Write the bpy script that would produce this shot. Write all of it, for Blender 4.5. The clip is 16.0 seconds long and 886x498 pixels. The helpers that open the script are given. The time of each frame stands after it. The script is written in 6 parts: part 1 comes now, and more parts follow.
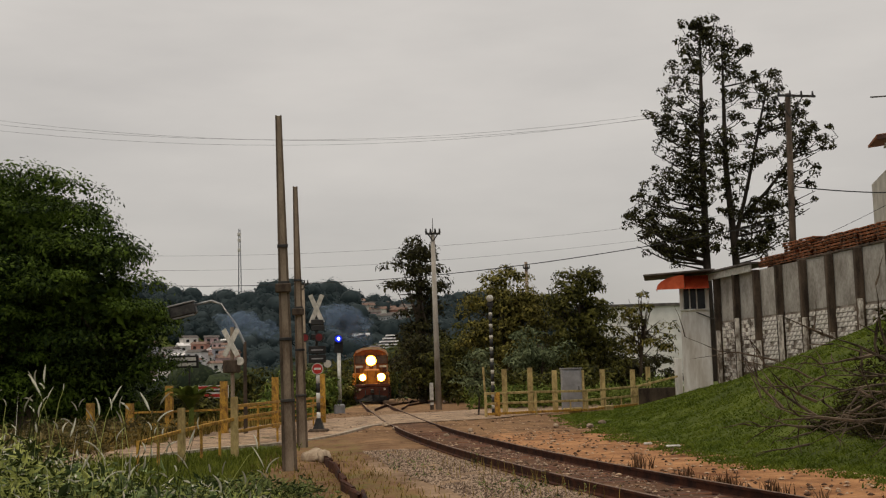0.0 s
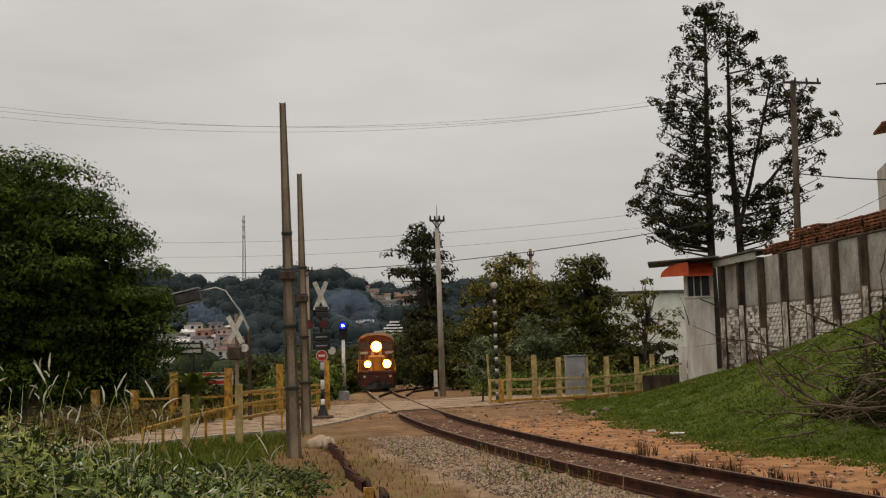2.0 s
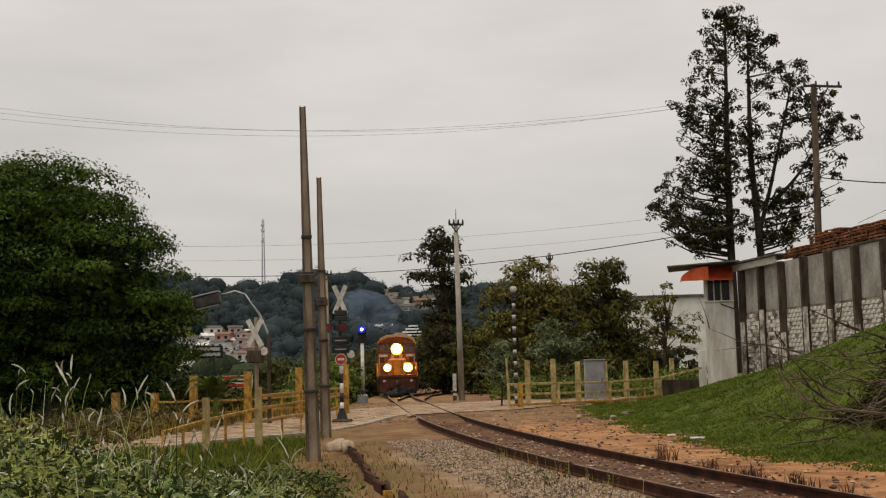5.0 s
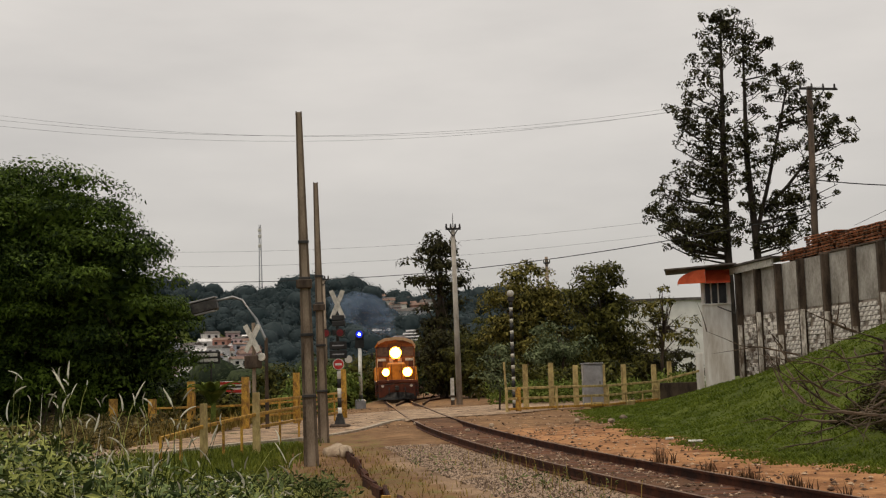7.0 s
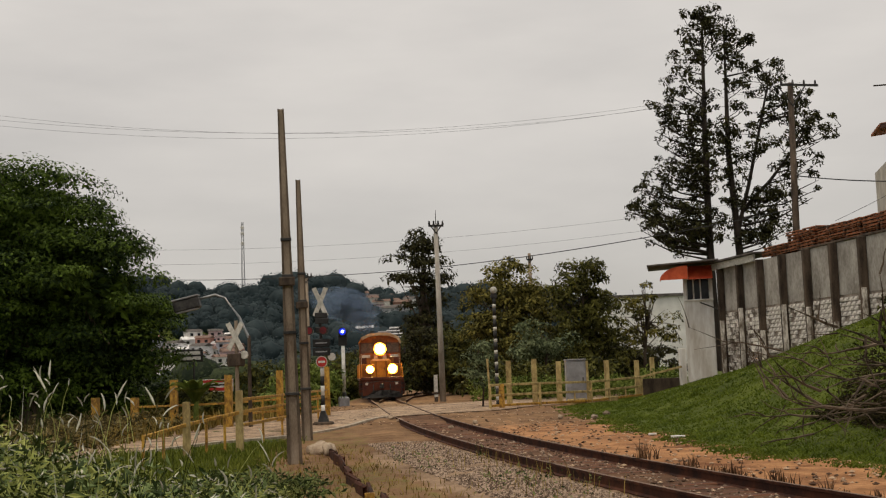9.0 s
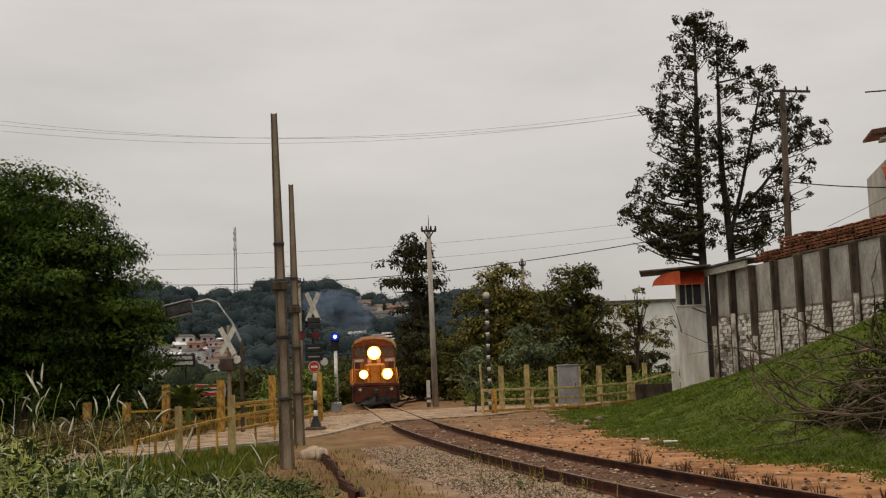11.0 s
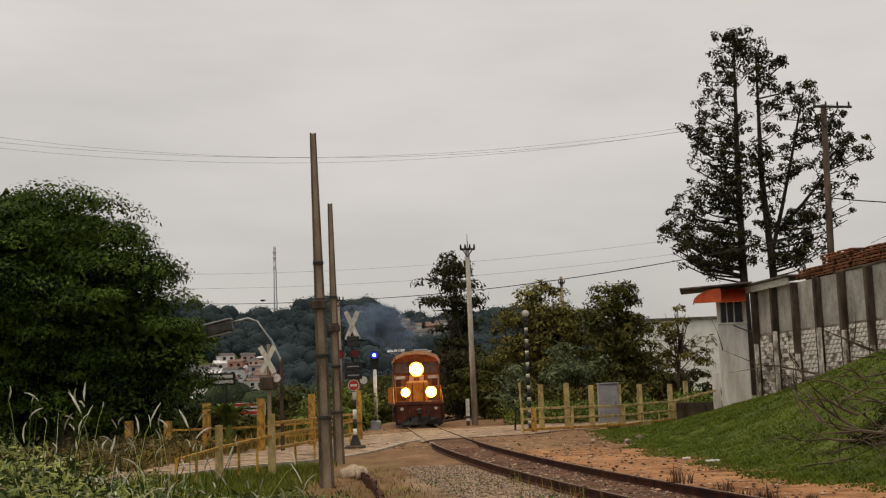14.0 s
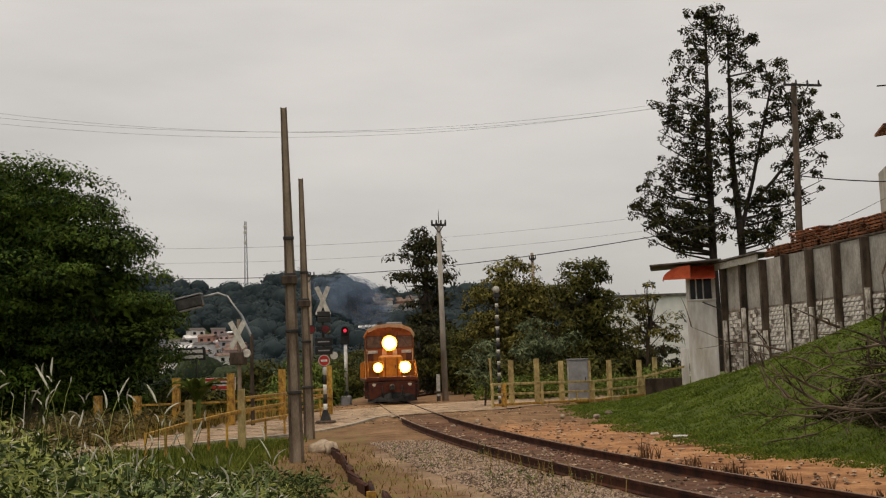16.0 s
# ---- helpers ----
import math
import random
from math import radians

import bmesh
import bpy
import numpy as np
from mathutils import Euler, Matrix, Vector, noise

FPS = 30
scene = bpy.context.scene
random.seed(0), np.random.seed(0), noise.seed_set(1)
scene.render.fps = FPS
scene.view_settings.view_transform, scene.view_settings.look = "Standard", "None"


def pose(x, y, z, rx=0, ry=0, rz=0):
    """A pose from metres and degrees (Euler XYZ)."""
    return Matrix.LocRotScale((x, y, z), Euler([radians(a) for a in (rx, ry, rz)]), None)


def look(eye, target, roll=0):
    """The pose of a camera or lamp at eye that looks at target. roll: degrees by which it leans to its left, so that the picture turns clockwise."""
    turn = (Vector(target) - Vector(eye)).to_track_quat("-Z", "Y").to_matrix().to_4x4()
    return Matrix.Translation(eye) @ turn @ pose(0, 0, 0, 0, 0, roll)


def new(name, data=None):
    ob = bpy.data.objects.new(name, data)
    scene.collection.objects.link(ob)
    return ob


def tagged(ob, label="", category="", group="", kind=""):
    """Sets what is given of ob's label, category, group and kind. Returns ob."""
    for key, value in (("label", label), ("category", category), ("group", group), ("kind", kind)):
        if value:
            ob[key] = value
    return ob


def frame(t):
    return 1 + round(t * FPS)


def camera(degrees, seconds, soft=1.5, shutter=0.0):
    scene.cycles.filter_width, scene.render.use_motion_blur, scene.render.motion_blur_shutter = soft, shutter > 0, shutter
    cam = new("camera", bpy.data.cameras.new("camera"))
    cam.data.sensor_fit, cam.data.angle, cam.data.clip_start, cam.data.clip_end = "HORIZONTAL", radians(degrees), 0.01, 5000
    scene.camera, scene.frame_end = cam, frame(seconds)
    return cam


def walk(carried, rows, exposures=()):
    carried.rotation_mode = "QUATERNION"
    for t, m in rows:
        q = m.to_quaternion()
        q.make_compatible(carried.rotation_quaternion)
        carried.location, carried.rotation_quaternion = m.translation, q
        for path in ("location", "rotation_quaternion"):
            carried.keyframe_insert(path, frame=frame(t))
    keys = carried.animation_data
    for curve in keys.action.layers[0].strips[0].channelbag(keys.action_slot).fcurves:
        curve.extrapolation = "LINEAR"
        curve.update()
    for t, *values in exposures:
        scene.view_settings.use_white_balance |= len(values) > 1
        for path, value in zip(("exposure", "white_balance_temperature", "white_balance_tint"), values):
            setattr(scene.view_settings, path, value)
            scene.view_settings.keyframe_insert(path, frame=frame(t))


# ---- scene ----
LENS = 41.0
cam = camera(LENS, 16.0, soft=1.2)

def aim(x, z, turn, tilt, lean):
    return Matrix.Translation((x, 0, z)) @ pose(0, 0, 0, 90 + tilt, 0, turn) @ pose(0, 0, 0, 0, 0, lean)


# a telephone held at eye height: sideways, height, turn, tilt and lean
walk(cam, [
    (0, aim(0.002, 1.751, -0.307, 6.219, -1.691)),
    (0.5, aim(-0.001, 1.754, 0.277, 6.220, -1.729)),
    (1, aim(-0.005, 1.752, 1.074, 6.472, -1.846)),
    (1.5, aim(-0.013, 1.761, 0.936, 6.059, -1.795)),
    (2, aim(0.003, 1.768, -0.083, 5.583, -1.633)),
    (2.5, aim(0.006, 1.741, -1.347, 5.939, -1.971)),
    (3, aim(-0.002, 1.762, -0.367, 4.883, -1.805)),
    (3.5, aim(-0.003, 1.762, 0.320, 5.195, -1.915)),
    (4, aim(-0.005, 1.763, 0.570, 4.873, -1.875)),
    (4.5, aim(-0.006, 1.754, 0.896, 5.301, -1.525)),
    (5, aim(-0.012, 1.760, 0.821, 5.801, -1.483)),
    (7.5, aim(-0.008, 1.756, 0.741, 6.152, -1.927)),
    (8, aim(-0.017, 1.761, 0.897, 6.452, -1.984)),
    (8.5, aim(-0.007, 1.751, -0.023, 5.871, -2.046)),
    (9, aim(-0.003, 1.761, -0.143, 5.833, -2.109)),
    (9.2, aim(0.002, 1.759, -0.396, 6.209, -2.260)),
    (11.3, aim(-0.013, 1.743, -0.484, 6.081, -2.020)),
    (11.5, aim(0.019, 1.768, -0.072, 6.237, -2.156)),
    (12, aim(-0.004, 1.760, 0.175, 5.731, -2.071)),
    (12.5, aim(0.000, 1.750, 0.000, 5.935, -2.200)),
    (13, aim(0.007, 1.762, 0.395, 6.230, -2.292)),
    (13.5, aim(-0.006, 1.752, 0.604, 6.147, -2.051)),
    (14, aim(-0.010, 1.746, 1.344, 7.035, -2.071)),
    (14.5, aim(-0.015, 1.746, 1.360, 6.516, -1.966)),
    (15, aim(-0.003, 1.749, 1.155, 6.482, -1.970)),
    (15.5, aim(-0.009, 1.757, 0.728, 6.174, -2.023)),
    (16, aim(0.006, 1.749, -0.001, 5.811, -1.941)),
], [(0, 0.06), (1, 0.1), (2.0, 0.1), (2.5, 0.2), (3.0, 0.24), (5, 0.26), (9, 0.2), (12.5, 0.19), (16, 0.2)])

# ---- overcast sky and a faint, wide sun ----
world = bpy.data.worlds.new("sky")
scene.world = world
world.use_nodes = True
wn, wl = world.node_tree.nodes, world.node_tree.links
sky = wn.new("ShaderNodeTexSky")
sky.sky_type, sky.sun_disc = "NISHITA", False
sky.sun_elevation, sky.sun_rotation = radians(73), radians(218)
sky_gain = wn.new("ShaderNodeMix")
sky_gain.data_type, sky_gain.blend_type = "RGBA", "MULTIPLY"
sky_gain.inputs[0].default_value = 1.0
sky_gain.inputs[7].default_value = (0.1, 0.1, 0.1, 1)
wl.new(sky.outputs[0], sky_gain.inputs[6])
where = wn.new("ShaderNodeTexCoord")
squash = wn.new("ShaderNodeMapping")
squash.inputs["Scale"].default_value = (1.2, 1.2, 4.5)
wl.new(where.outputs["Generated"], squash.inputs[0])
cloud = wn.new("ShaderNodeTexNoise")
cloud.inputs["Scale"].default_value, cloud.inputs["Detail"].default_value = 1.9, 6
cloud.inputs["Roughness"].default_value = 0.52
wl.new(squash.outputs[0], cloud.inputs["Vector"])
tone = wn.new("ShaderNodeValToRGB")
tone.color_ramp.elements[0].position, tone.color_ramp.elements[0].color = 0.3, (0.495, 0.464, 0.430, 1)
tone.color_ramp.elements[1].position, tone.color_ramp.elements[1].color = 0.68, (0.665, 0.62, 0.568, 1)
wl.new(cloud.outputs["Fac"], tone.inputs[0])
height = wn.new("ShaderNodeSeparateXYZ")
wl.new(where.outputs["Generated"], height.inputs[0])
low = wn.new("ShaderNodeMapRange")
low.inputs["From Min"].default_value, low.inputs["From Max"].default_value = 0.0, 0.32
low.inputs["To Min"].default_value, low.inputs["To Max"].default_value = 0.80, 1.04
wl.new(height.outputs["Z"], low.inputs["Value"])
dim = wn.new("ShaderNodeMix")
dim.data_type, dim.blend_type = "RGBA", "MULTIPLY"
dim.inputs[0].default_value = 1.0
wl.new(tone.outputs[0], dim.inputs[6])
wl.new(low.outputs[0], dim.inputs[7])
veil = wn.new("ShaderNodeMix")
veil.data_type = "RGBA"
veil.inputs[0].default_value = 0.92
wl.new(sky_gain.outputs[2], veil.inputs[6])
wl.new(dim.outputs[2], veil.inputs[7])
wl.new(veil.outputs[2], wn["Background"].inputs[0])
wn["Background"].inputs[1].default_value = 1.0

sun = new("sun", bpy.data.lights.new("sun", "SUN"))
sun.data.energy, sun.data.angle, sun.data.color = 1.4, radians(28), (1, 0.86, 0.67)
sun.matrix_world = look((-20, 4, 110), (0, 30, 0))


# ---- materials ----
def mat(name, dark, light, rough=0.85, scale=4.0, bump=0.3, metal=0.0, grain=40.0, island=0.0, stretch=(1, 1, 1), spec=0.3, fine=0.25):
    """Two noises, one coarse and one fine, between two colours, with relief; island: how far separate pieces differ."""
    m = bpy.data.materials.new(name)
    m.use_nodes = True
    n, l = m.node_tree.nodes, m.node_tree.links
    b = n["Principled BSDF"]
    b.inputs["Roughness"].default_value, b.inputs["Metallic"].default_value = rough, metal
    b.inputs["Specular IOR Level"].default_value = spec
    co, mp = n.new("ShaderNodeTexCoord"), n.new("ShaderNodeMapping")
    mp.inputs["Scale"].default_value = stretch
    l.new(co.outputs["Object"], mp.inputs[0])
    a, f = n.new("ShaderNodeTexNoise"), n.new("ShaderNodeTexNoise")
    a.inputs["Scale"].default_value, a.inputs["Detail"].default_value, a.inputs["Roughness"].default_value = scale, 5, 0.62
    f.inputs["Scale"].default_value, f.inputs["Detail"].default_value = grain, 3
    l.new(mp.outputs[0], a.inputs["Vector"])
    l.new(mp.outputs[0], f.inputs["Vector"])
    mix = n.new("ShaderNodeMath")
    mix.operation = "MULTIPLY_ADD"
    mix.inputs[1].default_value = fine
    l.new(f.outputs["Fac"], mix.inputs[0])
    l.new(a.outputs["Fac"], mix.inputs[2])
    ramp = n.new("ShaderNodeValToRGB")
    ramp.color_ramp.elements[0].position, ramp.color_ramp.elements[0].color = 0.36 + fine / 2, (*dark, 1)
    ramp.color_ramp.elements[1].position, ramp.color_ramp.elements[1].color = 0.66 + fine / 2, (*light, 1)
    last = mix
    if island:
        g = n.new("ShaderNodeNewGeometry")
        add = n.new("ShaderNodeMath")
        add.operation = "MULTIPLY_ADD"
        add.inputs[1].default_value = island
        l.new(g.outputs["Random Per Island"], add.inputs[0])
        l.new(mix.outputs[0], add.inputs[2])
        sub = n.new("ShaderNodeMath")
        sub.operation = "SUBTRACT"
        sub.inputs[1].default_value = island / 2
        l.new(add.outputs[0], sub.inputs[0])
        last = sub
    l.new(last.outputs[0], ramp.inputs[0])
    l.new(ramp.outputs[0], b.inputs["Base Color"])
    if bump:
        bp = n.new("ShaderNodeBump")
        bp.inputs["Strength"].default_value, bp.inputs["Distance"].default_value = bump, 0.02
        l.new(mix.outputs[0], bp.inputs["Height"])
        l.new(bp.outputs[0], b.inputs["Normal"])
    return m


def leafy(name, dark, light, island=0.5, through_light=0.25):
    m = mat(name, dark, light, rough=0.6, scale=1.2, bump=0, island=island, spec=0.1)
    b = m.node_tree.nodes["Principled BSDF"]
    b.inputs["Subsurface Weight"].default_value = 0.0
    b.inputs["Transmission Weight"].default_value = 0.0
    n, l = m.node_tree.nodes, m.node_tree.links
    tr, mx = n.new("ShaderNodeBsdfTranslucent"), n.new("ShaderNodeMixShader")
    mx.inputs[0].default_value = through_light
    col = [x for x in n if x.type == "VALTORGB"][0]
    l.new(col.outputs[0], tr.inputs[0])
    l.new(b.outputs[0], mx.inputs[1])
    l.new(tr.outputs[0], mx.inputs[2])
    l.new(mx.outputs[0], n["Material Output"].inputs[0])
    return m


def glow(name, color, strength):
    m = bpy.data.materials.new(name)
    m.use_nodes = True
    b = m.node_tree.nodes["Principled BSDF"]
    b.inputs["Base Color"].default_value = (*color, 1)
    b.inputs["Emission Color"].default_value, b.inputs["Emission Strength"].default_value = (*color, 1), strength
    return m


CONCRETE = mat("weathered_concrete", (0.15, 0.108, 0.075), (0.38, 0.31, 0.235), scale=1.6, stretch=(1, 1, 0.35), bump=0.5)
CONCRETE_PALE = mat("pale_concrete", (0.23, 0.21, 0.18), (0.46, 0.43, 0.385), scale=1.6, stretch=(1, 1, 0.35), bump=0.4)
CONCRETE_DARK = mat("stained_concrete", (0.024, 0.017, 0.012), (0.115, 0.083, 0.06), scale=2.2, stretch=(1, 1, 0.3), bump=0.5)
PLASTER = mat("grey_plaster", (0.22, 0.20, 0.175), (0.46, 0.435, 0.40), scale=0.9, grain=10, bump=0.3, stretch=(1.2, 1.2, 0.6), fine=0.4)
FLANGE = mat("dark_pole_flange", (0.035, 0.025, 0.017), (0.165, 0.125, 0.090), scale=2.2, stretch=(1, 1, 0.3), bump=0.5)
DARKBARK = mat("dark_bark", (0.012, 0.009, 0.007), (0.045, 0.034, 0.025), scale=3, stretch=(1, 1, 0.3), bump=0.8)
LIMEWASH = mat("flaking_limewash", (0.54, 0.49, 0.43), (0.93, 0.92, 0.90), scale=0.8, grain=5, stretch=(1.3, 1.3, 0.3), bump=0.4, fine=0.25)
BLOCK = mat("whitewashed_block", (0.085, 0.06, 0.042), (0.82, 0.78, 0.73), scale=0.75, grain=9, bump=0.7, island=0.28, fine=0.6)
FOOTWASH = mat("worn_whitewash", (0.13, 0.10, 0.075), (0.74, 0.70, 0.64), scale=1.8, grain=8, bump=0.5, stretch=(1.5, 1.5, 0.6), fine=0.5)
MORTAR = mat("mortar", (0.11, 0.08, 0.06), (0.42, 0.37, 0.32), scale=1.2, bump=0.5)
YELLOW = mat("worn_yellow_paint", (0.20, 0.10, 0.028), (0.60, 0.35, 0.055), scale=7, grain=30, bump=0.3, stretch=(1, 1, 0.6), rough=0.7, fine=0.5)
YELLOW_PALE = mat("faded_yellow_paint", (0.24, 0.175, 0.075), (0.58, 0.455, 0.20), scale=4, grain=30, bump=0.3, stretch=(1, 1, 0.5))
RUST = mat("rusty_rail_steel", (0.018, 0.0052, 0.003), (0.085, 0.026, 0.010), scale=3, grain=60, bump=0.5, rough=0.85, metal=0.1)
RAILTOP = mat("rail_running_surface", (0.10, 0.062, 0.042), (0.24, 0.16, 0.115), scale=6, rough=0.7, metal=0.3, bump=0.1)
BLACK = mat("black_paint", (0.008, 0.008, 0.008), (0.03, 0.03, 0.03), rough=0.5, bump=0.1)
WHITE = mat("white_paint", (0.50, 0.49, 0.46), (0.80, 0.79, 0.76), rough=0.6, scale=6, bump=0.1)
OFFWHITE = mat("old_white_paint", (0.36, 0.35, 0.31), (0.64, 0.62, 0.57), rough=0.6, scale=6, bump=0.15)
DARKRED = mat("dark_red_glass", (0.07, 0.006, 0.008), (0.16, 0.012, 0.014), rough=0.3, bump=0)
RED = mat("red_paint", (0.32, 0.02, 0.018), (0.52, 0.045, 0.035), rough=0.5, bump=0.1)
GREYMETAL = mat("grey_sheet_metal", (0.20, 0.20, 0.21), (0.33, 0.33, 0.35), rough=0.5, scale=2, bump=0.1)
DARKMETAL = mat("dark_metal", (0.02, 0.02, 0.022), (0.07, 0.065, 0.06), rough=0.5, metal=0.5, bump=0.1)
GALV = mat("galvanised_steel", (0.22, 0.23, 0.24), (0.40, 0.41, 0.42), rough=0.45, metal=0.6, bump=0.1)
AWNING = mat("orange_canvas", (0.44, 0.06, 0.02), (0.66, 0.125, 0.045), rough=0.7, scale=2, bump=0.2)
ROOFDARK = mat("fibre_cement_sheet", (0.055, 0.048, 0.045), (0.15, 0.135, 0.125), scale=2, bump=0.4)
TILE = mat("clay_tile", (0.20, 0.075, 0.04), (0.42, 0.17, 0.09), scale=1.5, bump=0.5)
PALLETWOOD = mat("pallet_wood", (0.045, 0.018, 0.010), (0.42, 0.16, 0.070), scale=1.1, grain=30, bump=0.4, stretch=(1, 1, 3))
BARK = mat("bark", (0.028, 0.02, 0.015), (0.10, 0.075, 0.055), scale=3, stretch=(1, 1, 0.3), bump=0.8)
DEADWOOD = mat("dead_branch", (0.026, 0.017, 0.011), (0.15, 0.11, 0.075), scale=3, bump=0.6)
GLASS = mat("dark_window", (0.008, 0.008, 0.009), (0.02, 0.02, 0.022), rough=0.2, bump=0, spec=0.2)
# orange raised to hold the headlights' glow on the nose
LAMPLIT_ORANGE = mat("locomotive_orange", (0.48, 0.135, 0.010), (0.74, 0.265, 0.022), rough=0.4, scale=2, grain=20, bump=0.1)
LOCO_RED = mat("locomotive_red_brown", (0.045, 0.010, 0.005), (0.13, 0.030, 0.010), rough=0.5, scale=2, grain=20, bump=0.1)
STONE = mat("ballast_stone", (0.095, 0.062, 0.042), (0.38, 0.285, 0.210), scale=6, island=0.7, bump=0.4)
BOULDER = mat("pale_boulder", (0.26, 0.19, 0.13), (0.52, 0.42, 0.31), scale=4, bump=0.6)
LEAF_BIG = leafy("broad_tree_leaf", (0.010, 0.022, 0.005), (0.100, 0.155, 0.020), 0.25, 0.05)
LEAF_BIG.node_tree.nodes["Noise Texture"].inputs["Scale"].default_value = 0.4
LEAF_DARK = leafy("dark_conifer_leaf", (0.012, 0.012, 0.005), (0.060, 0.058, 0.020), 0.45, 0.12)
LEAF_OLIVE = leafy("olive_leaf", (0.030, 0.031, 0.008), (0.25, 0.220, 0.055), 0.4, 0.18)
LEAF_MID = leafy("mid_green_leaf", (0.018, 0.021, 0.005), (0.125, 0.122, 0.027), 0.35, 0.15)
LEAF_BRIGHT = leafy("bright_leaf", (0.055, 0.085, 0.014), (0.24, 0.30, 0.07))
# blue distance haze is mixed into the colour of the far leaves
LEAF_HAZED = leafy("haze_tinted_leaf", (0.028, 0.046, 0.052), (0.066, 0.092, 0.100), 0.1, 0.4)
LEAF_HAZED.node_tree.nodes["Noise Texture"].inputs["Scale"].default_value = 0.03
LEAF_VALLEY = leafy("valley_wood_leaf", (0.016, 0.026, 0.014), (0.062, 0.082, 0.036), 0.3)
LEAF_PALE = leafy("pale_shrub_leaf", (0.05, 0.065, 0.032), (0.21, 0.25, 0.13), 0.5)
GRASS = leafy("short_grass", (0.058, 0.088, 0.011), (0.165, 0.208, 0.028), 0.25, 0.4)
VERGE = leafy("verge_grass_blade", (0.070, 0.090, 0.012), (0.19, 0.215, 0.034), 0.5, 0.35)
DRYGRASS = leafy("dry_grass", (0.13, 0.090, 0.022), (0.34, 0.255, 0.075), 0.6, 0.3)
WEED = leafy("weed_leaf", (0.030, 0.042, 0.008), (0.43, 0.46, 0.145), 1.1, 0.2)
BLUEWEED = leafy("grey_green_weed", (0.036, 0.056, 0.018), (0.24, 0.31, 0.125), 1.0, 0.2)
DARKWEED = leafy("dark_weed", (0.026, 0.040, 0.012), (0.20, 0.245, 0.085), 0.9, 0.2)
SEED = leafy("pale_seed_head", (0.36, 0.34, 0.27), (0.78, 0.76, 0.66), 0.7, 0.3)
STRAW = leafy("brown_seed_stalk", (0.055, 0.030, 0.018), (0.17, 0.10, 0.055), 0.5, 0.2)


# ---- mesh helpers ----
def part(name, bm, material, parent=None, label="", smooth=False):
    me = bpy.data.meshes.new(name)
    if isinstance(bm, tuple):
        me.from_pydata(bm[0], [], bm[1])
    else:
        bm.to_mesh(me)
        bm.free()
    me.materials.append(material)
    if smooth:
        me.polygons.foreach_set("use_smooth", [True] * len(me.polygons))
    ob = new(name, me)
    if parent is not None:
        ob.parent = parent
    if label:
        tagged(ob, label)
    return ob


def thing(name, m, label, category, group="", kind=""):
    ob = new(name)
    ob.empty_display_size = 0.2
    ob.matrix_world = m
    return tagged(ob, label, category, group, kind)


def box(x, y, z, sx, sy, sz, bevel=0.0, bm=None, turn=None):
    """A box with its centre at x, y, z."""
    bm = bm or bmesh.new()
    m = Matrix.Translation((x, y, z)) @ (turn or Matrix()) @ Matrix.Diagonal((sx, sy, sz, 1))
    made = bmesh.ops.create_cube(bm, size=1, matrix=m)
    if bevel:
        es = list({e for v in made["verts"] for e in v.link_edges})
        bmesh.ops.bevel(bm, geom=es, offset=bevel, segments=1, affect="EDGES")
    return bm


def rod(a, b, ra, rb=None, seg=8, bm=None):
    """A tapered round bar from a to b."""
    bm = bm or bmesh.new()
    a, b = Vector(a), Vector(b)
    d = b - a
    m = Matrix.Translation((a + b) / 2) @ d.to_track_quat("Z", "Y").to_matrix().to_4x4()
    bmesh.ops.create_cone(bm, cap_ends=True, segments=seg, radius1=ra, radius2=ra if rb is None else rb, depth=d.length, matrix=m)
    return bm


def tube(points, radii, seg=6):
    """A bent, tapering limb as (vertices, faces)."""
    pts = [Vector(p) for p in points]
    vs, fs = [], []
    for i, p in enumerate(pts):
        d = (pts[min(i + 1, len(pts) - 1)] - pts[max(i - 1, 0)]).normalized()
        u = d.orthogonal().normalized()
        w = d.cross(u)
        for k in range(seg):
            a = 2 * math.pi * k / seg
            vs.append(tuple(p + (u * math.cos(a) + w * math.sin(a)) * radii[i]))
        if i:
            o = len(vs) - 2 * seg
            for k in range(seg):
                fs.append((o + k, o + (k + 1) % seg, o + seg + (k + 1) % seg, o + seg + k))
    fs.append(tuple(range(len(vs) - seg, len(vs))))
    return vs, fs


def joined(pieces):
    vs, fs = [], []
    for v, f in pieces:
        o = len(vs)
        vs.extend(v)
        fs.extend(tuple(i + o for i in q) for q in f)
    return vs, fs


def leaves(centres, rng, size, slim=0.45, droop=0.3, spread=0.25):
    """Folded leaves of two faces, strewn round each centre, as (vertices, faces)."""
    c = np.asarray(centres, float)
    n = len(c)
    c = c + rng.normal(0, spread, (n, 3))
    d = rng.normal(0, 1, (n, 3))
    d[:, 2] = d[:, 2] * 0.7 - droop
    d /= np.linalg.norm(d, axis=1)[:, None] + 1e-9
    u = np.cross(d, rng.normal(0, 1, (n, 3)))
    u /= np.linalg.norm(u, axis=1)[:, None] + 1e-9
    nn = np.cross(d, u)
    s = size * rng.uniform(0.55, 1.35, (n, 1))
    tip, mid = c + d * s, c + d * s * 0.5
    fold = nn * s * 0.12
    v = np.stack([c, mid + u * s * slim * 0.5 + fold, tip, mid - u * s * slim * 0.5 + fold], 1).reshape(-1, 3)
    i = np.arange(n)[:, None] * 4
    f = np.concatenate([i + [0, 1, 2], i + [0, 2, 3]], 0)
    return v.tolist(), f.tolist()


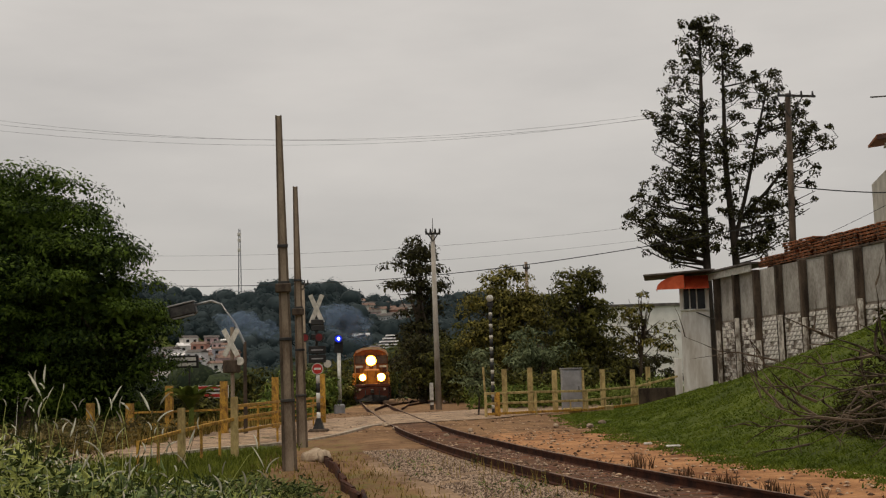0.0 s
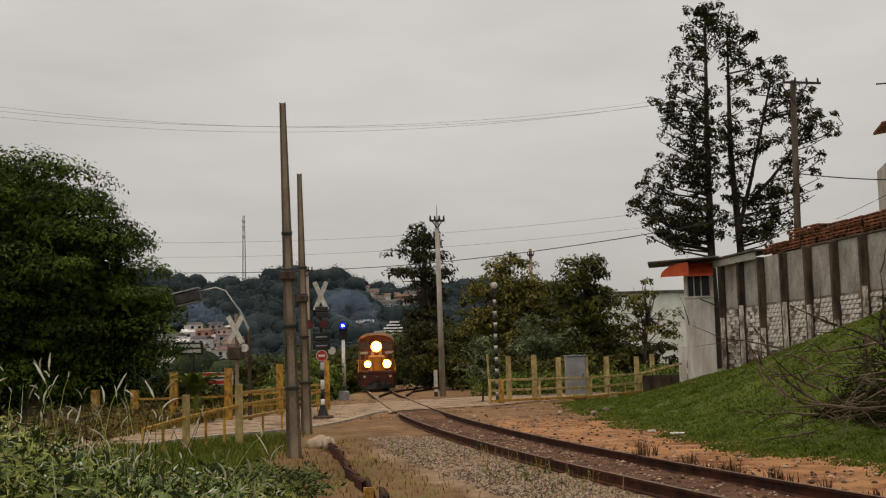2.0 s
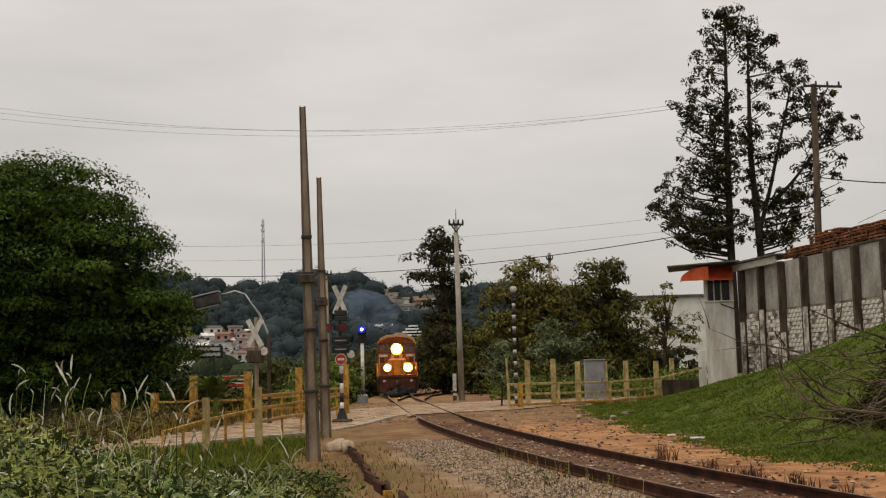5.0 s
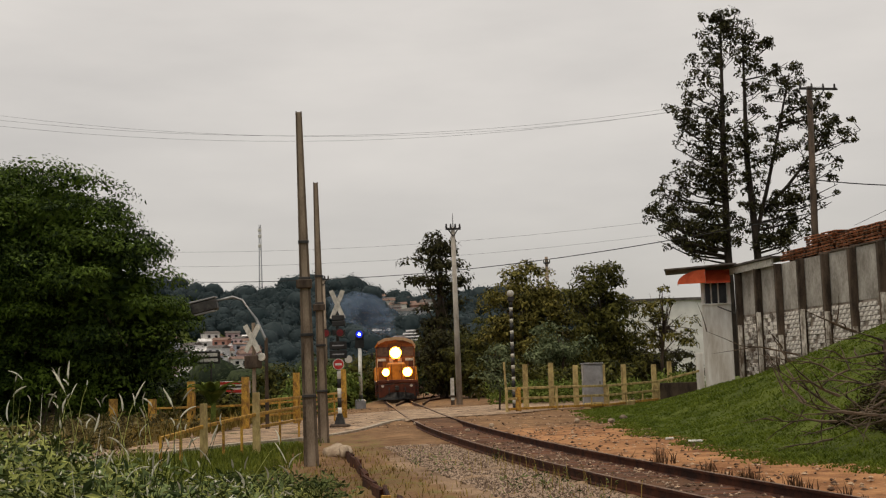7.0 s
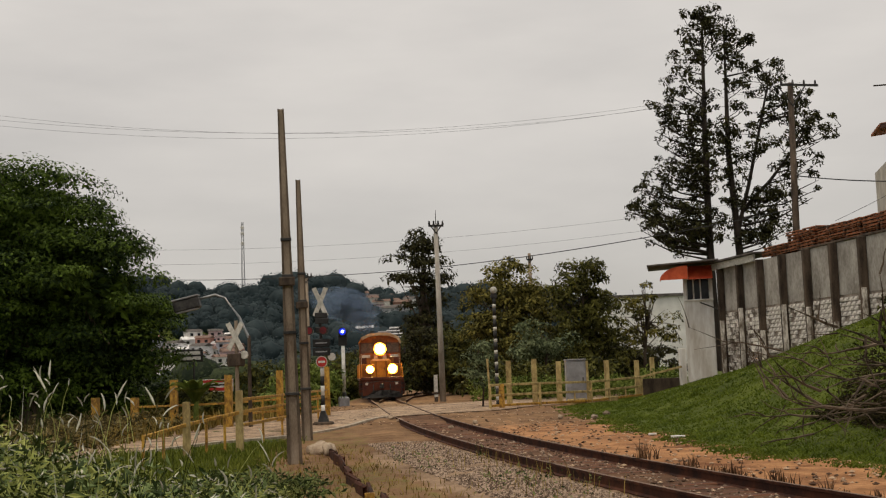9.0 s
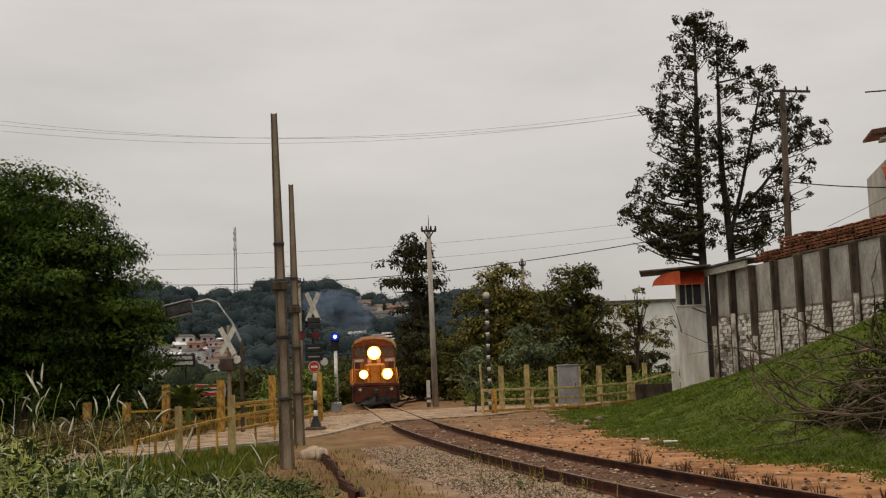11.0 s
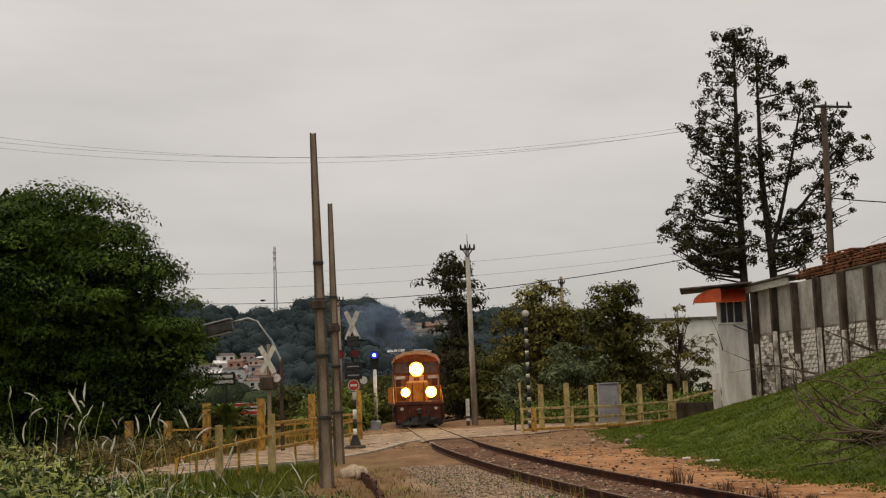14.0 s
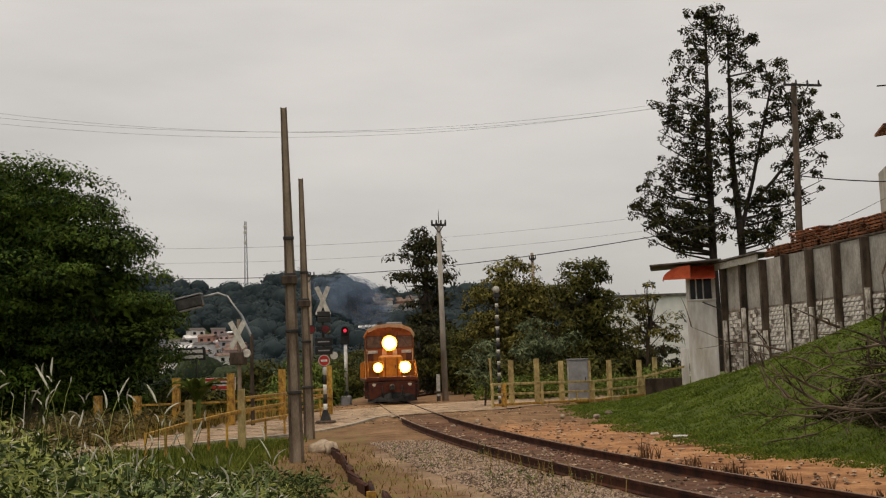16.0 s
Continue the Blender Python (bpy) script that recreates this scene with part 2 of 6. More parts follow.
def dome_leaves(centres, radius, each, rng, size, slim=0.5, flat=0.55, low=-0.25, ruffle=0.3):
    """Leaves lying on the upper skins of flattened clumps, as boughs hold them to the sky."""
    c = np.repeat(np.asarray(centres, float), each, 0)
    n = len(c)
    r = np.repeat(np.asarray(radius, float), each)[:, None]
    z, a = rng.uniform(low, 1, n), rng.uniform(0, 2 * math.pi, n)
    q = np.sqrt(1 - z * z)
    u = np.stack([q * np.cos(a), q * np.sin(a), z], -1)
    p = c + u * r * np.array([1, 1, flat]) * rng.uniform(1 - ruffle, 1 + ruffle / 3, (n, 1)) + rng.normal(0, 0.2 * ruffle, (n, 3)) * r
    nn = u * np.array([1, 1, 1 / flat])
    nn /= np.linalg.norm(nn, axis=1)[:, None]
    nn += rng.normal(0, ruffle, (n, 3))
    nn /= np.linalg.norm(nn, axis=1)[:, None]
    d = np.cross(nn, rng.normal(0, 1, (n, 3)))
    d /= np.linalg.norm(d, axis=1)[:, None] + 1e-9
    w = np.cross(nn, d)
    d[:, 2] -= 0.2
    s = size * rng.uniform(0.55, 1.35, (n, 1))
    mid = p + d * s * 0.5 - nn * s * 0.1
    v = np.stack([p, mid + w * s * slim * 0.5, p + d * s, mid - w * s * slim * 0.5], 1).reshape(-1, 3)
    i = np.arange(n)[:, None] * 4
    return v.tolist(), np.concatenate([i + [0, 1, 2], i + [0, 2, 3]], 0).tolist()


def blob_points(blobs, n, rng, shell=0.6):
    """Points in a heap of ellipsoids, denser towards their skins, with lumps and hollows."""
    vol = np.array([b[3] * b[4] * b[5] for b in blobs]) ** 0.75
    pick = rng.choice(len(blobs), n, p=vol / vol.sum())
    b = np.array(blobs, float)[pick]
    d = rng.normal(0, 1, (n, 3))
    d /= np.linalg.norm(d, axis=1)[:, None]
    r = shell + (1 - shell) * rng.uniform(0, 1, (n, 1)) ** 0.6
    lump = np.array([noise.noise(Vector((q * 2.3 + w[:3] * 1.7).tolist())) for q, w in zip(d, b)])[:, None]
    return b[:, :3] + d * b[:, 3:6] * r * (1 + 0.28 * lump)


def taper(x0, x1, y0, y1, z0, z1, tx, ty, bm=None):
    """A four-sided post whose section shrinks by tx, ty towards its top."""
    bm = bm or bmesh.new()
    vs = [bm.verts.new((x, y, z0)) for x, y in ((x0, y0), (x1, y0), (x1, y1), (x0, y1))]
    vs += [bm.verts.new((x * tx, y * ty, z1)) for x, y in ((x0, y0), (x1, y0), (x1, y1), (x0, y1))]
    for q in ((3, 2, 1, 0), (4, 5, 6, 7), (0, 1, 5, 4), (1, 2, 6, 5), (2, 3, 7, 6), (3, 0, 4, 7)):
        bm.faces.new([vs[i] for i in q])
    return bm


def smooth(a, b, v):
    t = np.clip((np.asarray(v, float) - a) / (b - a), 0, 1)
    return t * t * (3 - 2 * t)


# ---- plan: the line, the bank and the land ----
def track_x(y):
    """The middle of the line: a gentle bend near the camera, straight beyond the crossing."""
    y = np.asarray(y, float)
    c = np.clip(y, 15, 75)
    mid = ((-2.47343e-05 * c + 4.71202e-03) * c - 0.388179) * c + 9.26542
    return mid + np.where(y < 15, (y - 15) * -0.2635, 0) + np.where(y > 75, (y - 75) * -0.082, 0)


def edge_x(y):
    y = np.asarray(y, float)
    wander = 0.22 * np.sin(y * 1.27) + 0.16 * np.sin(y * 2.9 + 1) + 0.2 * np.sin(y * 0.61 + 2)
    return np.interp(y, [0, 12, 20, 25, 30, 40, 52, 58, 66, 90], [13, 9.4, 7.2, 6.2, 5.75, 5.5, 5.4, 7.5, 10.5, 12]) + wander


WALL_A, WALL_B = Vector((14.72, 63.0)), Vector((17.95, 44.0))


def wall_x(y):
    return 14.72 + (63.0 - np.asarray(y, float)) * 0.17


def wall_z(y):
    return np.interp(y, [10, 30, 40, 46, 50, 53, 57, 63, 68], [5.0, 4.9, 4.2, 2.9, 2.05, 1.65, 1.3, 0.75, 0.2])


def ground_z(x, y):
    x, y = np.broadcast_arrays(np.asarray(x, float), np.asarray(y, float))
    d = x - track_x(y)
    z = np.where(np.abs(d) < 0.78, -0.165, -0.205) + 0.03 * smooth(1.05, 1.7, -d)
    z = z - 0.06 * smooth(1.8, 4.0, -d) * smooth(48, 40, y) + 0.07 * smooth(1.0, 1.6, d)
    z = z + 0.12 * smooth(-4.5, -7.0, x) * smooth(24, 28, y) * smooth(60, 50, y)
    z = z - 2.2 * smooth(-14.5, -28, x) - 1.2 * smooth(-6.5, -11, x) * smooth(50, 66, y)
    flat = smooth(43, 47, y) * smooth(74, 66, y) * smooth(9, 5.5, np.abs(d))
    z = z + (-0.06 - z) * flat
    u = (x - edge_x(y)) / np.maximum(wall_x(y) - edge_x(y), 1.0)
    z = z + (wall_z(y) + 0.2) * smooth(0, 1.05, u) * smooth(78, 64, y)
    z = z - 3.0 * smooth(110, 200, y) * smooth(8, -20, x)
    z = z + (61 + 4 * np.sin(x * 0.021 + 1.3) + 2.5 * np.sin(x * 0.06) - 8 * smooth(-95, -45, x) - 15 * smooth(-50, 20, x) - 14 * smooth(60, 150, x)) * smooth(370, 760, y) * smooth(1200, 100, np.abs(x + 60) * 0.6)
    return z


def steps(*spans):
    out = []
    for a, b, s in spans:
        out.extend(np.arange(a, b, s).tolist())
    return np.array(out + [spans[-1][1]])


gx = steps((-3000, -600, 400), (-600, -120, 40), (-120, -24, 6), (-24, -11, 1.3), (-11, 19, 0.3), (19, 40, 3), (40, 160, 15), (160, 600, 55), (600, 3000, 400))
gy = steps((-80, 0, 16), (0, 12, 1.5), (12, 46, 0.3), (46, 72, 0.5), (72, 120, 3), (120, 800, 14), (800, 1500, 140), (1500, 4500, 1000))
GX, GY = np.meshgrid(gx, gy)
rng = np.random.default_rng(5)
GZ = ground_z(GX, GY)
near = (np.abs(GX - 4) < 16) & (GY > 11) & (GY < 73)
GZ = GZ + np.where(near & (np.abs(GX - track_x(GY)) > 1.0), rng.normal(0, 0.018, GX.shape), 0)
nx, ny = len(gx), len(gy)
idx = np.arange(nx * ny).reshape(ny, nx)
quads = np.stack([idx[:-1, :-1], idx[:-1, 1:], idx[1:, 1:], idx[1:, :-1]], -1).reshape(-1, 4)
gm = bpy.data.meshes.new("ground")
gm.from_pydata(np.stack([GX, GY, GZ], -1).reshape(-1, 3).tolist(), [], quads.tolist())
gm.polygons.foreach_set("use_smooth", [True] * len(gm.polygons))
GD = GX - track_x(GY)
GE = GX - edge_x(GY)
z_grass = np.maximum(smooth(-0.25, 0.5, GE) * smooth(74, 66, GY), smooth(-3.7, -5.2, GX + 0.05 * (GY - 25)) * smooth(47, 42, GY - 0.7 * (GX + 4)))
z_grass = np.maximum(z_grass, smooth(68, 74, GY) * np.where(GD > 0, smooth(8, 10, GD + 0.3 * np.maximum(GY - 110, 0)), smooth(-1.8, -3.0, GD)))
z_grass = np.maximum(z_grass, smooth(-6.0, -7.5, GX) * 0.8)
z_grass = np.maximum(z_grass, 0.75 * smooth(17, 12, GY))
z_grass = np.maximum(z_grass, 0.42 * smooth(-2.9, -3.6, GD) * smooth(30, 26, GY))
z_dirt = smooth(0.7, 1.5, GD) * smooth(0.5, -0.4, GE) * (0.2 + 0.8 * smooth(46, 30, GY))
z_gravel = smooth(-0.5, -0.9, GD) * smooth(-3.9, -2.7, GD + 0.015 * (GY - 20)) * (0.2 + 0.8 * smooth(33, 26, GY)) * smooth(50, 44, GY) + 0.5 * smooth(1.3, 0.7, np.abs(GD)) * smooth(52, 60, GY)
z_grass = np.maximum(z_grass, 0.36 * smooth(-1.6, -2.8, GD) * smooth(27, 31, GY) * smooth(45, 41, GY))
z_bed = smooth(0.95, 0.7, np.abs(GD)) * smooth(66, 50, GY)
zone = gm.color_attributes.new("zone", "FLOAT_COLOR", "POINT")
zone.data.foreach_set("color", np.stack([z_grass, z_dirt, z_gravel, z_bed], -1).astype(np.float32).ravel())


def ground_material():
    m = bpy.data.materials.new("ground_cover")
    m.use_nodes = True
    n, l = m.node_tree.nodes, m.node_tree.links
    b = n["Principled BSDF"]
    b.inputs["Roughness"].default_value, b.inputs["Specular IOR Level"].default_value = 0.92, 0.2
    co = n.new("ShaderNodeTexCoord")
    at = n.new("ShaderNodeAttribute")
    at.attribute_name = "zone"
    sp = n.new("ShaderNodeSeparateColor")
    l.new(at.outputs["Color"], sp.inputs[0])

    def tex(scale, detail=5, rough=0.6):
        t = n.new("ShaderNodeTexNoise")
        t.inputs["Scale"].default_value, t.inputs["Detail"].default_value, t.inputs["Roughness"].default_value = scale, detail, rough
        l.new(co.outputs["Object"], t.inputs["Vector"])
        return t

    def ramp(src, p0, c0, p1, c1):
        r = n.new("ShaderNodeValToRGB")
        r.color_ramp.elements[0].position, r.color_ramp.elements[0].color = p0, (*c0, 1)
        r.color_ramp.elements[1].position, r.color_ramp.elements[1].color = p1, (*c1, 1)
        l.new(src, r.inputs[0])
        return r

    big, mid, fine = tex(0.35), tex(1.7), tex(14, 6, 0.7)
    blend = n.new("ShaderNodeMath")
    blend.operation = "MULTIPLY_ADD"
    blend.inputs[1].default_value = 0.5
    l.new(fine.outputs["Fac"], blend.inputs[0])
    l.new(mid.outputs["Fac"], blend.inputs[2])
    wide = n.new("ShaderNodeMath")
    wide.operation = "MULTIPLY_ADD"
    wide.inputs[1].default_value = 0.7
    l.new(big.outputs["Fac"], wide.inputs[0])
    l.new(blend.outputs[0], wide.inputs[2])
    shift = n.new("ShaderNodeMath")
    shift.operation = "SUBTRACT"
    shift.inputs[1].default_value = 0.35
    l.new(wide.outputs[0], shift.inputs[0])
    blend = shift
    earth = ramp(blend.outputs[0], 0.5, (0.095, 0.048, 0.022), 1.0, (0.30, 0.178, 0.090))
    bed = ramp(blend.outputs[0], 0.5, (0.045, 0.021, 0.012), 1.0, (0.20, 0.105, 0.055))
    dirt = ramp(blend.outputs[0], 0.5, (0.135, 0.053, 0.021), 1.0, (0.50, 0.262, 0.118))
    gravel = ramp(blend.outputs[0], 0.5, (0.115, 0.068, 0.040), 1.0, (0.38, 0.265, 0.170))
    grass = ramp(blend.outputs[0], 0.5, (0.034, 0.050, 0.006), 1.0, (0.098, 0.124, 0.014))

    def over(under, top, mask, wobble):
        a = n.new("ShaderNodeMath")
        a.operation = "MULTIPLY_ADD"
        a.inputs[1].default_value = wobble
        l.new(mid.outputs["Fac"], a.inputs[0])
        l.new(mask, a.inputs[2])
        r = n.new("ShaderNodeMapRange")
        r.inputs["From Min"].default_value, r.inputs["From Max"].default_value = 0.35 + wobble / 2, 0.65 + wobble / 2
        l.new(a.outputs[0], r.inputs["Value"])
        x = n.new("ShaderNodeMix")
        x.data_type = "RGBA"
        l.new(r.outputs[0], x.inputs[0])
        l.new(under, x.inputs[6])
        l.new(top, x.inputs[7])
        return x.outputs[2]

    c = over(earth.outputs[0], gravel.outputs[0], sp.outputs[2], 0.7)
    c = over(c, dirt.outputs[0], sp.outputs[1], 0.8)
    c = over(c, bed.outputs[0], at.outputs["Alpha"], 0.5)
    c = over(c, grass.outputs[0], sp.outputs[0], 1.0)
    l.new(c, b.inputs["Base Color"])
    bp = n.new("ShaderNodeBump")
    bp.inputs["Strength"].default_value, bp.inputs["Distance"].default_value = 0.6, 0.05
    l.new(blend.outputs[0], bp.inputs["Height"])
    l.new(bp.outputs[0], b.inputs["Normal"])
    return m


gm.materials.append(ground_material())
ground = tagged(new("ground", gm), "ground of gravel, reddish earth and short green grass", "ground", kind="structure")


def gz(x, y):
    return float(ground_z(x, y))


# ---- road over the line, with a pale kerb on its near side ----
ASPHALT = mat("worn_asphalt", (0.14, 0.092, 0.058), (0.49, 0.35, 0.233), scale=1.3, grain=9, bump=0.4, fine=0.6)
KERB = mat("pale_kerb", (0.27, 0.22, 0.165), (0.52, 0.45, 0.36), scale=3, bump=0.4)
road_near = [(-9.2, 27.5), (-7.6, 32), (-5.6, 37), (-3.7, 43), (-2.2, 48.5), (0.4, 50.5), (2.2, 51.5), (5.5, 58), (10, 66), (20, 80)]
road_far = [(-15, 28), (-13, 36), (-10.5, 44), (-8, 52), (-5.2, 58), (-2.5, 62), (0.5, 65), (3.5, 69), (8, 76), (17, 90)]


def ribbon(a, b, lift, n=60, across=6):
    def along(pts, t):
        k = t * (len(pts) - 1)
        i = min(int(k), len(pts) - 2)
        return [pts[i][j] + (pts[i + 1][j] - pts[i][j]) * (k - i) for j in (0, 1)]
    vs, fs = [], []
    for i in range(n + 1):
        p, q = along(a, i / n), along(b, i / n)
        for k in range(across + 1):
            x, y = (p[j] + (q[j] - p[j]) * k / across for j in (0, 1))
            z = gz(x, y) + lift
            vs.append((x, y, z))
    w = across + 1
    for i in range(n):
        for k in range(across):
            fs.append((i * w + k, (i + 1) * w + k, (i + 1) * w + k + 1, i * w + k + 1))
    return vs, fs


road = tagged(part("road", ribbon(road_near, road_far, 0.03), ASPHALT, smooth=True), "worn grey asphalt road crossing the railway line", "road", kind="structure")
inner = [(x - 0.1, y + 0.35) for x, y in road_near[:5]]
vs, fs = ribbon(road_near[:5], inner, 0.07, 30, 1)
kerb_vs = vs + [(x, y, z - 0.3) for x, y, z in vs]
o = len(vs)
fs = fs + [(2 * i, 2 * i + 2, o + 2 * i + 2, o + 2 * i) for i in range(30)] + [(2 * i + 1, o + 2 * i + 1, o + 2 * i + 3, 2 * i + 3) for i in range(30)]
tagged(part("kerb", (kerb_vs, fs), KERB), "pale worn concrete kerb along the road edge", "kerb", kind="structure")


# ---- rails ----
RAIL = [(-0.07, 0), (0.07, 0), (0.07, 0.014), (0.012, 0.032), (0.012, 0.118), (0.036, 0.126), (0.036, 0.158), (-0.036, 0.158), (-0.036, 0.126), (-0.012, 0.118), (-0.012, 0.032), (-0.07, 0.014)]


def rail_mesh(line, side, y0, y1, step=0.7):
    """The rail's section swept along a line x(y), set side metres off it."""
    ys_ = np.arange(y0, y1 + step, step)
    vs, fs = [], []
    w = len(RAIL)
    for i, y in enumerate(ys_):
        s = float(line(y + 0.05) - line(y - 0.05)) / 0.1
        t = Vector((s, 1)).normalized()
        ux, uy = t.y, -t.x
        x = float(line(y))
        for a, h in RAIL:
            vs.append((x + ux * (side + a), y + uy * (side + a), (h - 0.158) * 1.22))
        if i:
            o = (i - 1) * w
            fs.extend((o + k, o + (k + 1) % w, o + w + (k + 1) % w, o + w + k) for k in range(w))
    return vs, fs


def railway(name, line, spans, label):
    t = thing(name, Matrix(), label, "railway track", kind="structure")
    for side in (-0.836, 0.836):
        for a, b in spans:
            r = part("rail", rail_mesh(line, side, a, b), RUST, t)
            r.data.materials.append(RAILTOP)
            for p in r.data.polygons:
                if p.index % len(RAIL) == 6:
                    p.material_index = 1
    return t


def sleepers(parent):
    g = random.Random(44)
    wood = mat("sleeper_wood", (0.035, 0.016, 0.010), (0.17, 0.075, 0.042), scale=3, grain=25, bump=0.6, stretch=(0.3, 2, 2))
    me = bpy.data.meshes.new("sleeper")
    bm = box(0, 0, 0, 1.5, 0.23, 0.14, 0.02)
    bm.to_mesh(me)
    bm.free()
    me.materials.append(wood)
    y = 12.0
    while y < 44:
        s = float(track_x(y + 0.1) - track_x(y - 0.1)) / 0.2
        ob = new("sleeper", me)
        ob.parent = parent
        ob.matrix_local = pose(float(track_x(y)) + g.gauss(0, 0.03), y, -0.228 + g.uniform(-0.018, 0.012), g.gauss(0, 0.8), g.gauss(0, 0.5), -math.degrees(math.atan(s)) + g.gauss(0, 1.2))
        y += 0.62


main_line = railway("railway_track", track_x, [(2, 21.98), (22, 33.98), (34, 45.98), (46, 57.98), (58, 75.98), (76, 100), (100.02, 150)], "rusty broad gauge railway track half sunk in reddish earth")


sleepers(main_line)


def branch_x(y):
    return np.interp(y, [60, 72, 84, 98, 112, 150, 200], [-2.45, -3.3, -3.15, -1.15, -0.9, -3.4, -6.8])


railway("siding_track", branch_x, [(74, 99.98), (100, 190)], "rusty siding track branching off behind the crossing")

# ---- the walled works with its corner lookout ----
wdir = (WALL_B - WALL_A).normalized()
wang = math.degrees(math.atan2(wdir.y, wdir.x))
WLEN = 34.0
works = thing("wall_east", Matrix.Translation((WALL_A.x, WALL_A.y, 0)) @ pose(0, 0, 0, 0, 0, wang), "tall grey boundary wall with dark buttresses and flaking whitewashed blocks below", "wall", kind="structure")
TOP = 6.55
MID = 4.3
part("upper_wall", box(WLEN / 2, 0.12, (TOP + MID) / 2, WLEN, 0.2, TOP - MID, bm=None), PLASTER, works, "smooth grey plastered upper wall")
part("lower_wall", box(WLEN / 2, 0.14, MID / 2 - 0.3, WLEN, 0.2, MID + 0.6), MORTAR, works, "rough mortar backing of the lower wall")
part("coping", box(WLEN / 2 + 4.8, 0.12, TOP + 0.05, WLEN - 9.6, 0.32, 0.1, 0.02), CONCRETE_DARK, works)
part("fascia", box(2.55, -0.28, TOP + 0.12, 5.5, 0.1, 0.34), OFFWHITE, works, "pale fascia board under the roof edge")
part("eaves", box(2.5, 0.3, TOP + 0.36, 6.0, 1.6, 0.08), ROOFDARK, works, "dark roof sheet over the wall")
PITCH = 2.42
for i in range(14):
    x = 0.75 + i * PITCH
    bm = box(x, -0.17, 3.7, 0.2, 0.34, 5.7, 0.02)
    part("buttress", bm, CONCRETE_DARK, works, "dark stained concrete buttress")
    bm = box(x + 0.13, -0.26, 2.1 + 0.7 * math.sin(i * 2.3), 0.15, 0.2, 3.4, 0.02)
    part("buttress_foot", bm, FOOTWASH, works, "worn whitewashed edge of a buttress")
brng = random.Random(3)
block_meshes = []
for k in range(6):
    bm = box(0, 0, 0, 0.39 - 0.01 * (k % 3), 0.16, 0.185, 0.018)
    for v in bm.verts:
        v.co += Vector((brng.uniform(-1, 1), brng.uniform(-1, 1), brng.uniform(-1, 1))) * 0.012
    me = bpy.data.meshes.new("block")
    bm.to_mesh(me)
    bm.free()
    me.materials.append(BLOCK)
    block_meshes.append(me)


def lookout():
    """The whitewashed corner tower: a shaft, a window under an orange awning and a thin projecting roof."""
    t = thing("guard_tower", Matrix.Translation((WALL_A.x - 0.32, WALL_A.y - 0.1, 0)) @ pose(0, 0, 0, 0, 0, -11), "whitewashed corner guard booth with an orange awning under a thin roof", "guard tower")
    w, d = 1.52, 1.5
    # x runs along the front, up to the wall at 0; the front faces -y
    part("shaft", box(-w / 2, d / 2, 2.4, w, d, 5.2, 0.03), LIMEWASH, t, "flaking whitewashed shaft")
    bm = box(-w + 0.07, 0.07, 5.55, 0.14, 0.14, 1.1)
    box(-0.07, 0.07, 5.55, 0.14, 0.14, 1.1, bm=bm)
    box(-w / 2, 0.07, 6.38, w, 0.14, 0.56, bm=bm)
    part("window_wall", bm, LIMEWASH, t)
    part("side_wall", box(-0.06, d / 2 + 0.15, 5.83, 0.12, d - 0.02, 1.66), LIMEWASH, t)
    part("side_wall", box(-w + 0.06, d / 2 + 0.15, 5.83, 0.12, d - 0.02, 1.66), LIMEWASH, t)
    part("back_wall", box(-w / 2, d - 0.06, 5.83, w - 0.26, 0.12, 1.66), LIMEWASH, t)
    win = part("window", box(-w / 2, 0.1, 5.55, w - 0.28, 0.03, 1.1), GLASS, t, "dark unlit window")
    for x in (-w + 0.17, -w * 0.66, -w * 0.42, -0.17):
        part("mullion", box(x, 0.055, 5.55, 0.07, 0.06, 1.08), OFFWHITE, win)
    part("sill", box(-w / 2, -0.04, 4.98, w + 0.04, 0.2, 0.07, 0.01), LIMEWASH, t)
    bm = bmesh.new()
    rim = []
    prev = None
    for i in range(9):
        a = i / 8 * math.pi / 2
        x, z = -w + 0.25 - 1.45 * math.sin(a), 6.06 + 0.72 * math.cos(a)
        rowv = [bm.verts.new((x, y, z)) for y in (-1.0, -0.4, 0.2)]
        if prev:
            for k in range(2):
                bm.faces.new((prev[k], prev[k + 1], rowv[k + 1], rowv[k]))
        prev = rowv
        rim.append(rowv[0])
    hub = bm.verts.new((-w + 0.25, -1.0, 6.06))
    for a_, b_ in zip(rim, rim[1:]):
        bm.faces.new((hub, a_, b_))
    bmesh.ops.recalc_face_normals(bm, faces=bm.faces[:])
    bmesh.ops.solidify(bm, geom=bm.faces[:], thickness=0.03)
    part("awning", bm, AWNING, t, "faded orange barrel-shaped awning")
    bm = bmesh.new()
    bm.faces.new([bm.verts.new(p) for p in ((-w + 0.27, -0.02, 6.8), (0.0, -0.02, 6.8), (0.0, -0.95, 6.04), (-w + 0.27, -0.95, 6.04))])
    bmesh.ops.solidify(bm, geom=bm.faces[:], thickness=0.03)
    part("awning_front", bm, AWNING, t, "orange sloping awning front")
    part("awning_bracket", rod((-0.04, -0.03, 6.03), (-0.04, -0.93, 6.03), 0.018), DARKMETAL, t)
    part("roof", box(-w / 2 - 0.75, d / 2 - 0.2, 6.92, w + 2.2, d + 1.9, 0.09, 0.02, turn=pose(0, 0, 0, 0, -2.5, 0)), ROOFDARK, t, "thin dark overhanging roof slab")
    part("bracket_pole", rod((-0.7, -0.02, 4.85), (0.35, -0.55, 4.35), 0.03), DARKMETAL, t)
    return t


